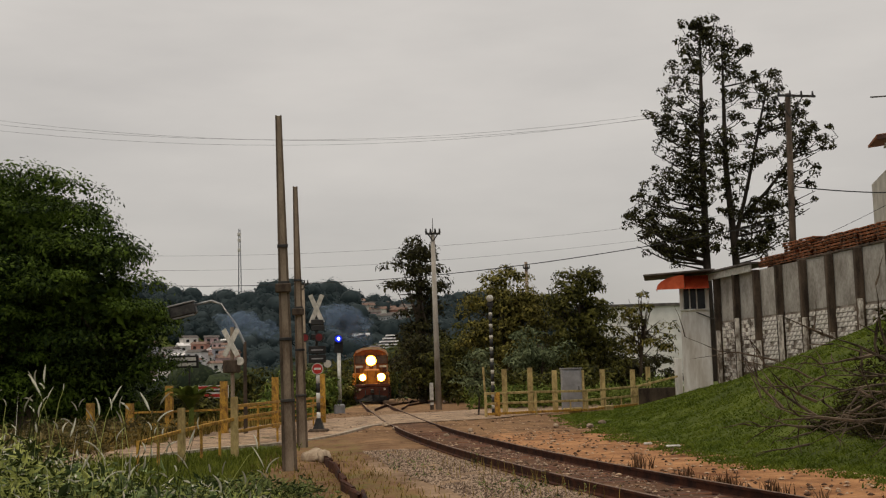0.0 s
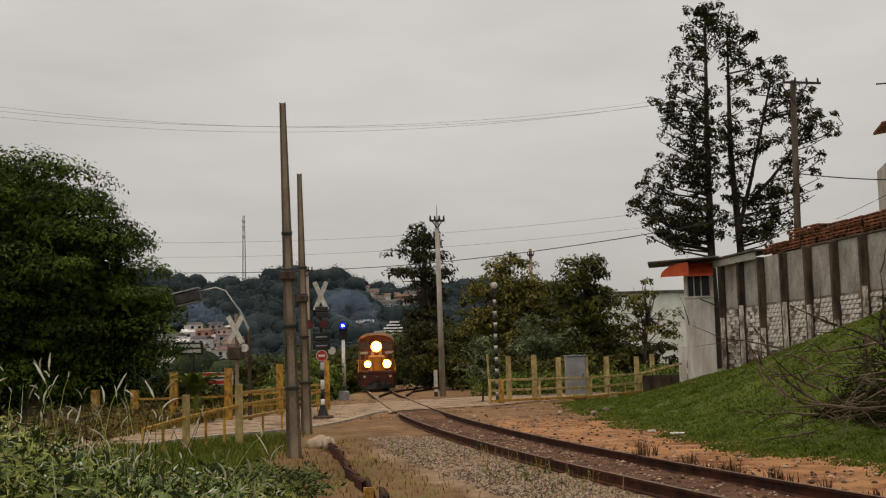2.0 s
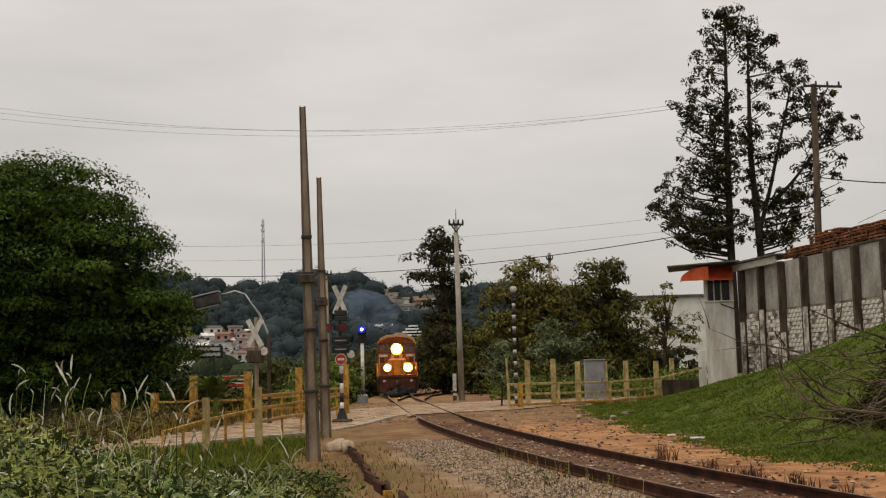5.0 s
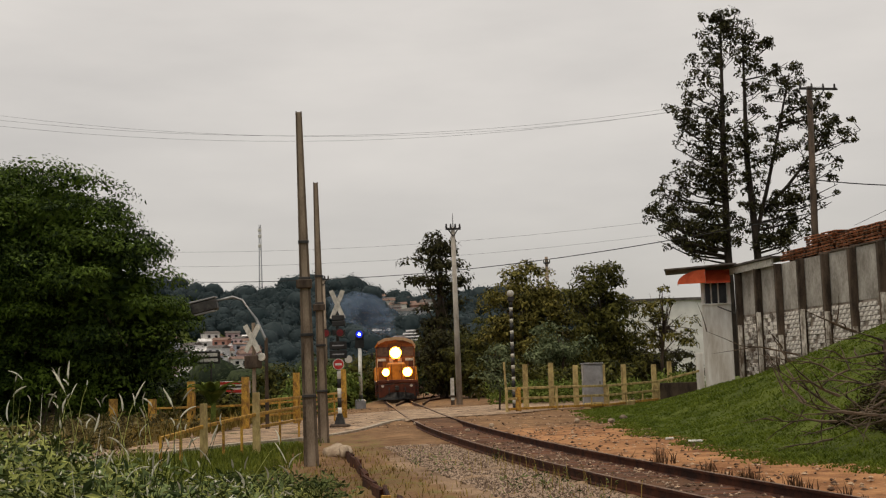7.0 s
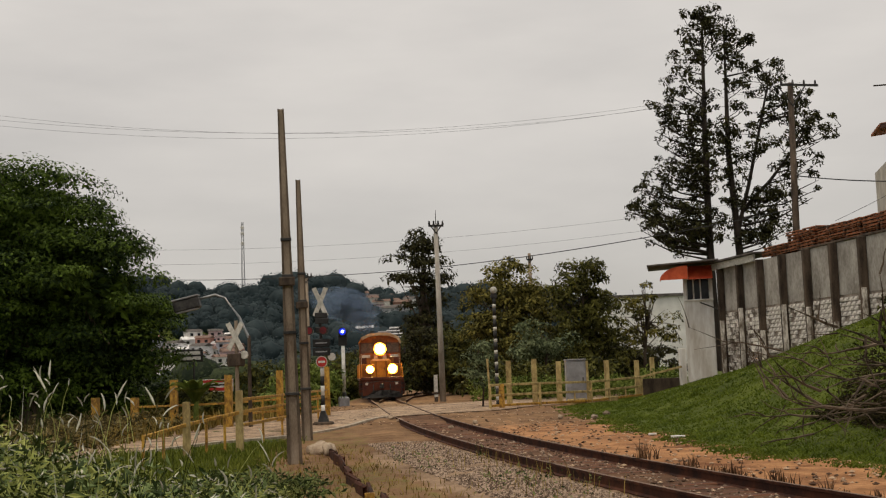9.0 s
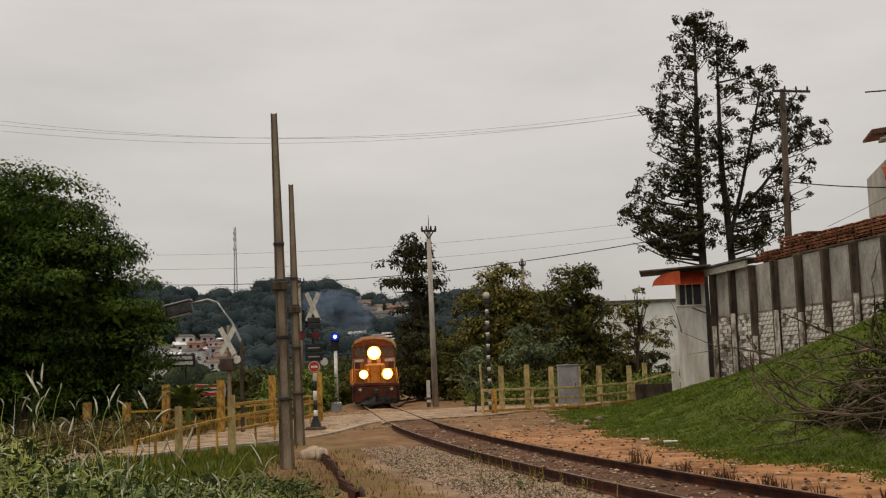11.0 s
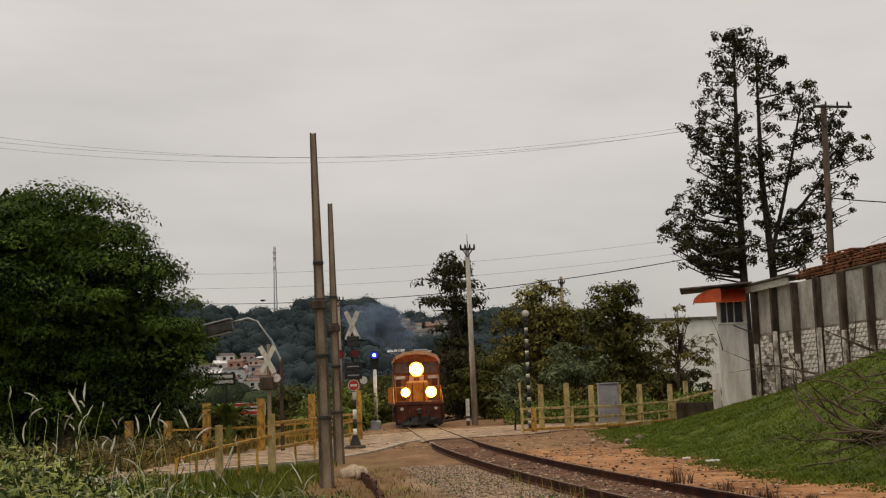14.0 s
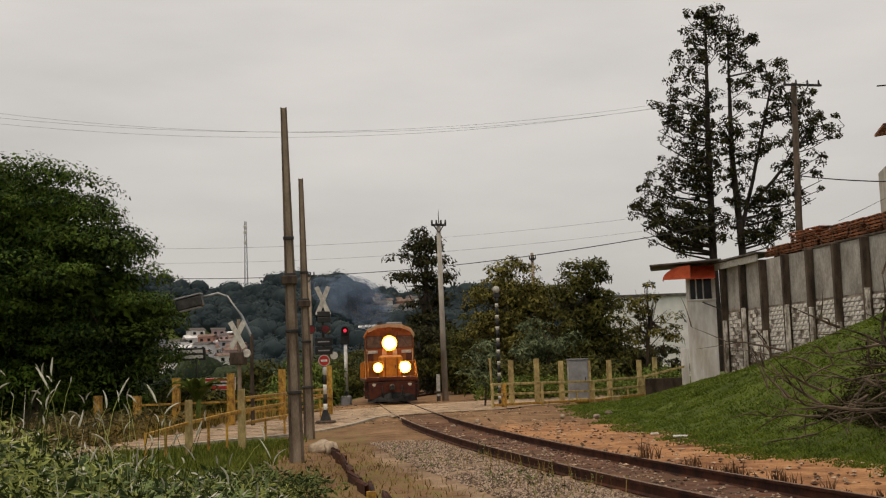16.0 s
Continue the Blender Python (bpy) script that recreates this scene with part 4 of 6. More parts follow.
# ---- railway signal: a searchlight head whose coloured roundel swings behind the lens opening ----
def railway_signal():
    t = thing("railway_signal", Matrix.Translation((-5.8, 68.5, -0.2)), "railway colour light signal on a black and white post", "railway signal")
    part("post", rod((0, 0, 0.9), (0, 0, 3.6), 0.11, 0.1, 12), WHITE, t, "white painted post", True)
    part("post_foot", rod((0, 0, 0), (0, 0, 0.9), 0.12, 0.115, 12), BLACK, t, smooth=True)
    part("post_top", rod((0, 0, 3.6), (0, 0, 4.1), 0.09, seg=12), BLACK, t, smooth=True)
    part("backboard", rod((0, 0.1, 4.38), (0, 0.06, 4.38), 0.26, seg=24), BLACK, t)
    bm = bmesh.new()
    bmesh.ops.create_cone(bm, cap_ends=False, segments=20, radius1=0.24, radius2=0.22, depth=0.34, matrix=Matrix.Translation((0, -0.12, 4.38)) @ pose(0, 0, 0, 90, 0, 0))
    bmesh.ops.solidify(bm, geom=bm.faces[:], thickness=0.015)
    part("hood", bm, BLACK, t)
    bm = box(0, 0.0, 4.02, 0.5, 0.1, 0.5, 0.03)
    part("case", bm, BLACK, t)
    vane = new("roundel_arm")
    vane.parent = t
    vane.location = (0, -0.03, 4.1)
    part("blue_roundel", rod((0, -0.04, 0.28), (0, -0.06, 0.28), 0.2, seg=20), glow("blue_roundel", (0.01, 0.03, 0.8), 0.9), vane, "glowing blue roundel")
    part("blue_core", rod((0, -0.061, 0.28), (0, -0.07, 0.28), 0.085, seg=16), glow("blue_core", (0.55, 0.7, 1.0), 6.0), vane)
    part("red_roundel", rod((0, -0.04, -0.28), (0, -0.06, -0.28), 0.1, seg=20), glow("red_roundel", (0.9, 0.03, 0.07), 0.9), vane, "glowing red roundel")
    part("mask", box(0, -0.105, -0.28, 0.5, 0.02, 0.5, 0.02), BLACK, t).location = (0, 0, 4.1)
    b = tagged(part("relay_box", box(-5.75, 67.6, 0.12, 0.6, 0.5, 0.7, 0.08), GREYMETAL), "small grey track-side box by the signal post", "box")
    return vane


signal_vane = railway_signal()


# ---- the locomotive; its front stands at y = 0 of its own space, and it faces the camera ----
def locomotive():
    t = thing("locomotive", Matrix.Translation((float(track_x(95)), 95, 0)), "orange and red-brown diesel locomotive with blazing headlights", "locomotive")
    W = 1.38
    # frame and pilot
    bm = box(0, 0.16, 0.72, 2.6, 0.3, 1.0, 0.06)
    part("pilot", bm, LOCO_RED, t, "dark red-brown pilot plate")
    bm = bmesh.new()
    vs_ = [bm.verts.new(p) for p in ((-1.35, 0.02, 0.12), (0, -0.28, 0.12), (1.35, 0.02, 0.12), (1.35, 0.06, 0.55), (0, -0.02, 0.62), (-1.35, 0.06, 0.55))]
    bm.faces.new((vs_[0], vs_[1], vs_[4], vs_[5]))
    bm.faces.new((vs_[1], vs_[2], vs_[3], vs_[4]))
    bmesh.ops.solidify(bm, geom=bm.faces[:], thickness=0.04)
    part("plow", bm, DARKMETAL, t, "dark steel plow")
    part("coupler", box(0, -0.25, 0.88, 0.26, 0.6, 0.32, 0.05), DARKMETAL, t)
    for x in (-0.55, 0.55):
        part("brake_hose", tube([(x, 0.0, 0.95), (x, -0.14, 0.8), (x * 1.02, -0.14, 0.5), (x * 0.9, -0.05, 0.38)], [0.035] * 4), BLACK, t, smooth=True)
    for s in (-1, 1):
        st = part("step_well", box(s * 1.25, 0.42, 0.75, 0.5, 0.5, 0.9, 0.03), LOCO_RED, t)
        for z in (0.42, 0.72, 1.02):
            part("step", box(s * 1.25, 0.13, z, 0.46, 0.22, 0.04), DARKMETAL, st)
        part("marker_lamp", rod((s * 0.98, 0.02, 1.05), (s * 0.98, -0.06, 1.05), 0.1, seg=12), mat("pale_marker_glass", (0.5, 0.42, 0.34), (0.7, 0.6, 0.5), rough=0.2), t, "pale marker glass")
    part("deck", box(0, 8.5, 1.3, 2.9, 17, 0.16, 0.02), LOCO_RED, t)
    part("front_beam", box(0, 0.03, 1.36, 2.7, 0.1, 0.2, 0.02), LOCO_RED, t)
    # low nose
    bm = box(0, 1.15, 2.0, 1.3, 1.7, 1.3, 0.12)
    part("nose", bm, LAMPLIT_ORANGE, t, "orange short hood, brightened for the lamps' glow")
    d = part("nose_door", box(0.0, 0.285, 1.98, 0.62, 0.03, 1.12, 0.02), LAMPLIT_ORANGE, t)
    for x in (-0.33, 0.33):
        part("door_edge", box(x, 0.275, 1.98, 0.03, 0.04, 1.14), LOCO_RED, d)
    part("door_handle", box(0.22, 0.262, 2.0, 0.04, 0.04, 0.16), DARKMETAL, d)
    # cab
    bm = bmesh.new()
    prof = [(-W, 1.36), (W, 1.36), (W, 3.72), (W * 0.86, 4.06), (W * 0.5, 4.28), (0, 4.34), (-W * 0.5, 4.28), (-W * 0.86, 4.06), (-W, 3.72)]
    fr = [bm.verts.new((x, 2.0, z)) for x, z in prof]
    bk = [bm.verts.new((x, 4.4, z)) for x, z in prof]
    bm.faces.new(fr[::-1])
    bm.faces.new(bk)
    for i in range(len(prof)):
        j = (i + 1) % len(prof)
        bm.faces.new((fr[i], fr[j], bk[j], bk[i]))
    bmesh.ops.recalc_face_normals(bm, faces=bm.faces[:])
    # darker copy of the orange, for the cab beyond the lamps' glow
    part("cab", bm, mat("orange_outside_glow", (0.19, 0.055, 0.010), (0.36, 0.125, 0.02), rough=0.45, scale=2, grain=20, bump=0.1), t, "orange cab, darkened as outside the lamps' glow")
    bm = bmesh.new()
    fr = [bm.verts.new((x * 1.04, 1.72, z + 0.05)) for x, z in prof[2:]]
    bk = [bm.verts.new((x * 1.04, 4.5, z + 0.05)) for x, z in prof[2:]]
    for i in range(len(fr) - 1):
        bm.faces.new((fr[i], fr[i + 1], bk[i + 1], bk[i]))
    bmesh.ops.recalc_face_normals(bm, faces=bm.faces[:])
    bmesh.ops.solidify(bm, geom=bm.faces[:], thickness=0.06)
    part("roof_visor", bm, LAMPLIT_ORANGE, t, "orange curved roof with a visor")
    PALE = mat("pale_visor_paint", (0.50, 0.36, 0.20), (0.78, 0.62, 0.42), rough=0.5, scale=5, bump=0.1)
    for k in range(5):
        (xa, za), (xb, zb) = prof[2 + k], prof[3 + k]
        bm = bmesh.new()
        bm.faces.new([bm.verts.new(p) for p in ((xa * 1.04, 1.7, za + 0.1), (xb * 1.04, 1.7, zb + 0.1), (xb * 1.0, 1.7, zb - 0.1), (xa * 1.0, 1.7, za - 0.1))])
        bmesh.ops.solidify(bm, geom=bm.faces[:], thickness=0.03)
        part("visor_edge", bm, PALE, t, "pale visor edge")
    # brown tone of the glass imitates its reflections
    SCREEN = mat("reflecting_windscreen", (0.06, 0.036, 0.022), (0.17, 0.105, 0.062), rough=0.25, bump=0, spec=0.5)
    for s in (-1, 1):
        part("cab_panel", box(s * 0.3, 1.985, 2.75, 0.26, 0.03, 0.5, 0.02), PALE, t, "pale cab panel")
        part("cab_seam", box(s * 0.46, 1.98, 3.2, 0.035, 0.03, 1.5), LOCO_RED, t)
        w_ = part("windscreen", box(s * 0.86, 1.985, 3.42, 0.82, 0.03, 0.62, 0.012), SCREEN, t, "dark windscreen with a brownish reflection in its colour")
        bm = box(s * 0.86, 1.975, 3.75, 0.94, 0.05, 0.06)
        box(s * 0.86, 1.975, 3.09, 0.94, 0.05, 0.06, bm=bm)
        for e in (-0.44, 0.44):
            box(s * 0.86 + e, 1.975, 3.42, 0.06, 0.05, 0.72, bm=bm)
        part("windscreen_frame", bm, LOCO_RED, w_)
        part("wiper", rod((s * 0.7, 1.95, 3.72), (s * 1.0, 1.95, 3.25), 0.015), BLACK, w_)
        part("lower_panel", box(s * 1.12, 1.985, 2.55, 0.42, 0.03, 0.5, 0.02), LOCO_RED, t)
        part("side_window", box(s * (W + 0.005), 3.1, 3.3, 0.03, 1.3, 0.66, 0.012), GLASS, t)
        part("mirror", box(s * 1.66, 2.1, 3.2, 0.16, 0.05, 0.34, 0.02), BLACK, t)
        part("number_board", box(s * 0.95, 1.97, 2.86, 0.56, 0.06, 0.18, 0.02), OFFWHITE, t, "pale number board")
        bm = bmesh.new()
        rod((s * 1.3, 0.1, 1.38), (s * 1.3, 0.1, 2.3), 0.022, bm=bm)
        rod((s * 0.45, 0.1, 1.38), (s * 0.45, 0.1, 2.3), 0.022, bm=bm)
        rod((s * 1.3, 0.1, 2.3), (s * 0.45, 0.1, 2.3), 0.022, bm=bm)
        rod((s * 1.42, 0.15, 1.38), (s * 1.42, 1.9, 2.35), 0.022, bm=bm)
        part("handrail", bm, LAMPLIT_ORANGE, t)
    # lamps: domed lenses in round housings
    # oversized lenses and glowing amber rings stand in for the lamps' bloom
    LAMP = glow("headlight_glass", (1.0, 0.70, 0.28), 75.0)
    BLOOM = glow("headlight_bloom", (1.0, 0.36, 0.03), 7.0)

    def headlight(x, y, z, r, name):
        h = part(name + "_housing", rod((x, y + 0.3, z), (x, y - 0.02, z), r * 1.22, r * 1.3, 24), LOCO_RED, t, smooth=False)
        part("bloom_ring", rod((x, y - 0.02, z), (x, y - 0.035, z), r * 1.3, r * 1.2, 24), BLOOM, h, "glowing amber ring standing in for the lamp's bloom")
        bm = bmesh.new()
        bmesh.ops.create_uvsphere(bm, u_segments=20, v_segments=10, radius=r, matrix=Matrix.Translation((x, y - 0.02, z)) @ Matrix.Diagonal((1, 0.45, 1, 1)))
        part("lens", bm, LAMP, h, "blazing yellow-white lens", True)

    headlight(0.0, 1.8, 3.34, 0.33, "headlight")
    for s in (-1, 1):
        headlight(s * 0.74, 0.12, 1.98, 0.21 if s < 0 else 0.26, "ditch_light")
    # on the cab roof: a cooler, a three-trumpet horn and drip rails
    part("roof_cooler", box(0.35, 3.3, 4.46, 0.9, 1.0, 0.22, 0.04), GREYMETAL, t, "grey roof cooler")
    horn = part("horn", box(-0.5, 2.5, 4.42, 0.3, 0.12, 0.1, 0.02), DARKMETAL, t)
    for k in range(3):
        part("trumpet", rod((-0.6 + 0.1 * k, 2.45, 4.5), (-0.6 + 0.1 * k, 1.95 - 0.08 * k, 4.5), 0.02, 0.06, 10), DARKMETAL, horn)
    for k in range(6):
        x = -1.05 + 0.42 * k
        part("visor_bracket", box(x, 1.86, 3.93 + 0.2 * math.cos(x * 1.1), 0.05, 0.26, 0.12, 0.01), LOCO_RED, t)
    for s in (-1, 1):
        part("grab_iron", tube([(s * 1.28, 1.97, 2.2), (s * 1.28, 1.88, 2.25), (s * 1.28, 1.88, 2.95), (s * 1.28, 1.97, 3.0)], [0.018] * 4, 5), PALE, t, smooth=True)
        part("cut_lever", rod((s * 0.2, -0.06, 1.18), (s * 1.2, -0.06, 1.1), 0.018), DARKMETAL, t)
    # long hood, tank and running gear
    part("long_hood", box(0, 10.6, 2.55, 1.9, 12.2, 2.4, 0.12), LAMPLIT_ORANGE, t)
    part("exhaust_stack", box(0, 8.0, 3.95, 0.5, 0.9, 0.4, 0.04), DARKMETAL, t)
    part("radiator_fan", rod((0, 14, 3.7), (0, 14, 3.9), 0.7, seg=20), DARKMETAL, t)
    part("fuel_tank", box(0, 8.5, 0.75, 2.6, 3.6, 0.9, 0.15), DARKMETAL, t)
    for s in (-1, 1):
        bm = bmesh.new()
        for k in range(9):
            rod((s * 1.42, 4.8 + k * 1.4, 1.38), (s * 1.42, 4.8 + k * 1.4, 2.35), 0.02, bm=bm)
        rod((s * 1.42, 4.8, 2.35), (s * 1.42, 16.2, 2.35), 0.02, bm=bm)
        part("side_handrail", bm, LAMPLIT_ORANGE, t)
    wheels = []
    for yb in (2.9, 13.9):
        b = part("bogie", box(0, yb, 0.62, 2.3, 3.6, 0.45, 0.06), DARKMETAL, t)
        for k in (-1.2, 0, 1.2):
            ax = new("wheelset")
            ax.parent, ax.location = t, (0, yb + k, 0.5)
            bm = bmesh.new()
            for s in (-1, 1):
                rod((s * 0.78, 0, 0), (s * 0.92, 0, 0), 0.5, 0.49, 24, bm)
            part("wheel", bm, DARKMETAL, ax)
            part("axle", rod((-0.8, 0, 0), (0.8, 0, 0), 0.09), DARKMETAL, ax)
            wheels.append(ax)
    return t, wheels


loco, wheelsets = locomotive()


# ---- exhaust haze, in soft rigid puffs ----
def haze_material():
    m = bpy.data.materials.new("exhaust_haze")
    m.use_nodes = True
    n, l = m.node_tree.nodes, m.node_tree.links
    tr, df, mx = n.new("ShaderNodeBsdfTransparent"), n.new("ShaderNodeBsdfDiffuse"), n.new("ShaderNodeMixShader")
    df.inputs[0].default_value = (0.22, 0.30, 0.44, 1)
    nz = n.new("ShaderNodeTexNoise")
    nz.inputs["Scale"].default_value = 0.7
    rg = n.new("ShaderNodeMapRange")
    rg.inputs["From Min"].default_value, rg.inputs["From Max"].default_value = 0.3, 0.75
    rg.inputs["To Min"].default_value, rg.inputs["To Max"].default_value = 0.02, 0.26
    l.new(nz.outputs["Fac"], rg.inputs["Value"])
    l.new(rg.outputs[0], mx.inputs[0])
    l.new(tr.outputs[0], mx.inputs[1])
    l.new(df.outputs[0], mx.inputs[2])
    l.new(mx.outputs[0], n["Material Output"].inputs[0])
    return m


HAZE = haze_material()


def smoke(seed, n, sx, sz):
    r = random.Random(seed)
    t = thing("exhaust_smoke", Matrix(), "thin bluish exhaust smoke drifting from the locomotive", "smoke")
    for i in range(n):
        k = (i + 0.3) / n
        bm = bmesh.new()
        rad = 0.55 + 0.75 * k
        bmesh.ops.create_icosphere(bm, subdivisions=4, radius=1)
        for v in bm.verts:
            v.co *= 1 + 0.55 * noise.noise(v.co * 1.6 + Vector((i * 3.1, 0, 0))) + 0.2 * noise.noise(v.co * 4 + Vector((0, i, 0)))
        c = (-k * sx + r.gauss(0, 0.3), r.gauss(0, 1.0), 0.3 + sz * (k ** 0.6) * r.uniform(0.55, 1.0))
        bmesh.ops.transform(bm, matrix=Matrix.Translation(c) @ pose(0, 0, 0, r.uniform(0, 90), 0, r.uniform(0, 90)) @ Matrix.Diagonal((rad * 1.4, rad, rad * 0.9, 1)), verts=bm.verts)
        part("puff", bm, HAZE, t, smooth=True)
    return t


plume = smoke(4, 9, 2.6, 2.9)
drift = smoke(9, 8, 5.5, 2.2)


# ---- trees ----
def tree(name, x, y, blobs, n, size, leaf, label, trunk_r=0.2, seed=1, limbs=5, shell=0.45, slim=0.45, z=None, rad=None, core=0, each=70, flat=0.55):
    """blobs are ellipsoids about the trunk's foot: x, y, z and three radii."""
    r = np.random.default_rng(seed)
    rr = random.Random(seed)
    z0 = gz(x, y) if z is None else z
    t = thing(name, Matrix.Translation((x, y, z0)), label, "tree")
    zc = max(b[2] for b in blobs)
    trunk = [(0, 0, -0.3), (rr.uniform(-0.2, 0.2), 0, zc * 0.35), (rr.uniform(-0.4, 0.4), rr.uniform(-0.3, 0.3), zc * 0.7), (blobs[0][0] * 0.4, 0, zc)]
    part("trunk", tube(trunk, [trunk_r * 1.3, trunk_r, trunk_r * 0.7, trunk_r * 0.25], 8), BARK, t, smooth=True)
    for b in blobs:
        for _ in range(limbs):
            s = Vector(trunk[1]).lerp(Vector(trunk[2]), rr.random())
            e = Vector(b[:3]) + Vector((rr.gauss(0, 0.4) * b[3], rr.gauss(0, 0.4) * b[4], rr.gauss(0, 0.4) * b[5]))
            m = s.lerp(e, 0.5) + Vector((0, 0, 0.15 * (e - s).length * rr.uniform(-0.4, 1)))
            part("limb", tube([s, m, e], [trunk_r * 0.42, trunk_r * 0.26, trunk_r * 0.08], 5), BARK, t)
    if core:
        part("inner_crown", leaves(blob_points([(b[0], b[1], b[2], b[3] * 0.66, b[4] * 0.66, b[5] * 0.66) for b in blobs], core, r, 0.3), r, 0.42, 0.6, 0.2, 0.1), leaf, t)
    k = max(n // each, 6)
    c = blob_points(blobs, k, r, shell)
    part("crown", dome_leaves(c, (rad or size * 2.4) * r.uniform(0.55, 1.4, k), each, r, size, slim, flat), leaf, t)
    return t


# the broad dark tree by the road
big = [(-0.3, -0.6, 6.5, 3.8, 4.0, 2.9), (2.4, -1.2, 5.2, 2.4, 2.8, 2.2), (3.0, 0.6, 3.6, 1.8, 2.2, 2.0), (-4, -0.8, 6.2, 4, 4, 3.2), (0.1, -1.6, 8.1, 2.5, 2.6, 1.6), (0, 1.0, 4.2, 4.2, 2.2, 2.8), (1.9, 1.4, 3.2, 2.8, 2.0, 2.4), (-2.6, -0.8, 8.6, 2.6, 2.4, 1.7), (-1.6, -0.8, 9.4, 1.5, 1.6, 0.9)]
big += [(-1.0, -0.6, 2.7, 4.0, 1.6, 1.8), (1.4, 2.6, 1.8, 3.0, 2.0, 1.7), (-1.5, 2.4, 1.8, 3.6, 2.0, 2.0)]
tree("broad_tree", -16.25, 47, [(b[0] * 1.07, b[1], b[2] * 1.07, b[3] * 1.07, b[4], b[5] * 1.07) for b in big], 150000, 0.17, LEAF_BIG, "broad dense dark green tree beside the road", 0.42, 3, 5, 0.8, slim=0.5, z=-0.4, rad=1.25, core=14000, each=420, flat=0.4)


def tall_pine():
    """Two tall bare trunks with upswept limbs that carry open tufts of dark foliage."""
    t = thing("tall_tree", Matrix.Translation((19.3, 80, 1)), "tall sparse dark tree with twin trunks and open tufts", "tree")
    r, g = random.Random(12), np.random.default_rng(12)
    stems = [([(-0.95, 0, 0), (-1.0, 0, 9), (-0.9, 0, 16), (-0.6, 0, 24.6)], 0.26),
             ([(1.15, 0.4, 0), (1.1, 0.4, 8), (0.75, 0.4, 15), (0.95, 0.4, 23.3)], 0.26),
             ([(1.1, 0.4, 9.5), (2.0, 0.4, 12.6), (3.0, 0.4, 16.5), (4.0, 0.4, 20.6)], 0.13),
             ([(1.6, 0.4, 11), (3.4, 0.2, 12.8), (5.2, 0, 15), (6.6, 0, 17.2)], 0.11)]
    heights = [8.6, 10, 12.3, 14.2, 16, 18, 20, 21.5, 23, 24.8]
    left = [-5.0, -5.7, -5.5, -4.6, -4.1, -4.1, -2.9, -2.6, -2.2, -0.9]
    right = [3.4, 5.0, 6.6, 6.4, 7.6, 6.6, 4.6, 4.2, 1.6, -0.2]
    for pts, rad in stems:
        part("trunk", tube(pts, [rad * 1.25, rad, rad * 0.75, 0.05], 8), DARKBARK, t, smooth=True)

    def stem_at(k, h):
        pts = stems[k][0]
        h = min(max(h, pts[0][2]), pts[3][2])
        q = max(i for i in range(3) if pts[i][2] <= h)
        return Vector(pts[q]).lerp(Vector(pts[q + 1]), (h - pts[q][2]) / (pts[q + 1][2] - pts[q][2]))

    tufts, sizes = [], []
    for i in range(230):
        h = 8.8 + 15.9 * (i / 229) ** 1.15
        x0, x1 = float(np.interp(h, heights, left)), float(np.interp(h, heights, right))
        f = r.random()
        if h > 18.5 and r.random() < 0.45:
            continue
        x = x0 + (x1 - x0) * (f if r.random() < 0.8 else round(f))
        e = Vector((x, r.gauss(0, 1.0), h))
        k = min(range(4), key=lambda q: abs(stem_at(q, h - 0.8).x - x) + (30 if h - 0.6 < stems[q][0][0][2] or h > stems[q][0][3][2] + 0.6 else 0))
        ln = abs(stem_at(k, h).x - x)
        s = stem_at(k, h - 0.35 - 0.3 * ln)
        m = s.lerp(e, 0.55) + Vector((0, 0, -0.10 * ln))
        rad0 = 0.022 + 0.014 * ln
        wood = [tube([s, m, e], [rad0, rad0 * 0.7, 0.02], 5)]
        for _ in range(3 + int(ln * 0.8)):
            w = r.uniform(0.28, 1.05)
            b = s.lerp(m, w / 0.55) if w < 0.55 else m.lerp(e, (w - 0.55) / 0.45)
            c = b + Vector((r.gauss(0, 0.5), r.gauss(0, 0.5), r.uniform(0.0, 0.7)))
            wood.append(tube([b, c], [0.026, 0.012], 4))
            tufts.append(c)
            sizes.append(r.uniform(0.2, 0.55))
        part("limb", joined(wood), DARKBARK, t)
    part("crown", dome_leaves(np.array(tufts), np.array(sizes), 40, g, 0.22, 0.6, 0.7, -0.7), LEAF_DARK, t)


tall_pine()
tree("slim_tree", -1.5, 95, [(0.2, 0, 12.4, 1.2, 1.2, 1.5), (0, 0, 11.2, 1.5, 1.4, 2.0), (-1.0, 0, 9.8, 1.7, 1.5, 1.8), (1.2, 0, 9.4, 1.4, 1.3, 1.9), (0.2, 0, 7.4, 1.7, 1.5, 1.8), (0.4, 0, 5.2, 1.8, 1.6, 1.8), (0, 0, 3, 2, 1.8, 1.8)], 7000, 0.34, LEAF_DARK, "slim dark tree behind the utility pole", 0.2, 21, 6, 0.2)
tree("olive_tree", 4.9, 86, [(0, 0, 7.6, 2.4, 2.2, 1.9), (-1.2, 0, 6.0, 2.2, 2.2, 2.0), (1.4, 0, 6.0, 2.1, 2.1, 1.9), (0, -0.4, 4.2, 3.2, 2.4, 2.1)], 15000, 0.3, LEAF_OLIVE, "rounded olive green tree behind the fence", 0.22, 22, 6, 0.35)
tree("dark_tree", 9.8, 82, [(0, 0, 8.0, 1.6, 1.6, 1.3), (-0.8, 0, 6.6, 1.7, 1.6, 1.5), (0.9, 0, 6.2, 1.5, 1.6, 1.8), (0, 0, 4.6, 2.2, 2, 1.8), (0.4, 0, 2.6, 2.4, 2, 1.8)], 12000, 0.3, LEAF_MID, "rounded dark green tree behind the fence", 0.22, 23, 6, 0.3)
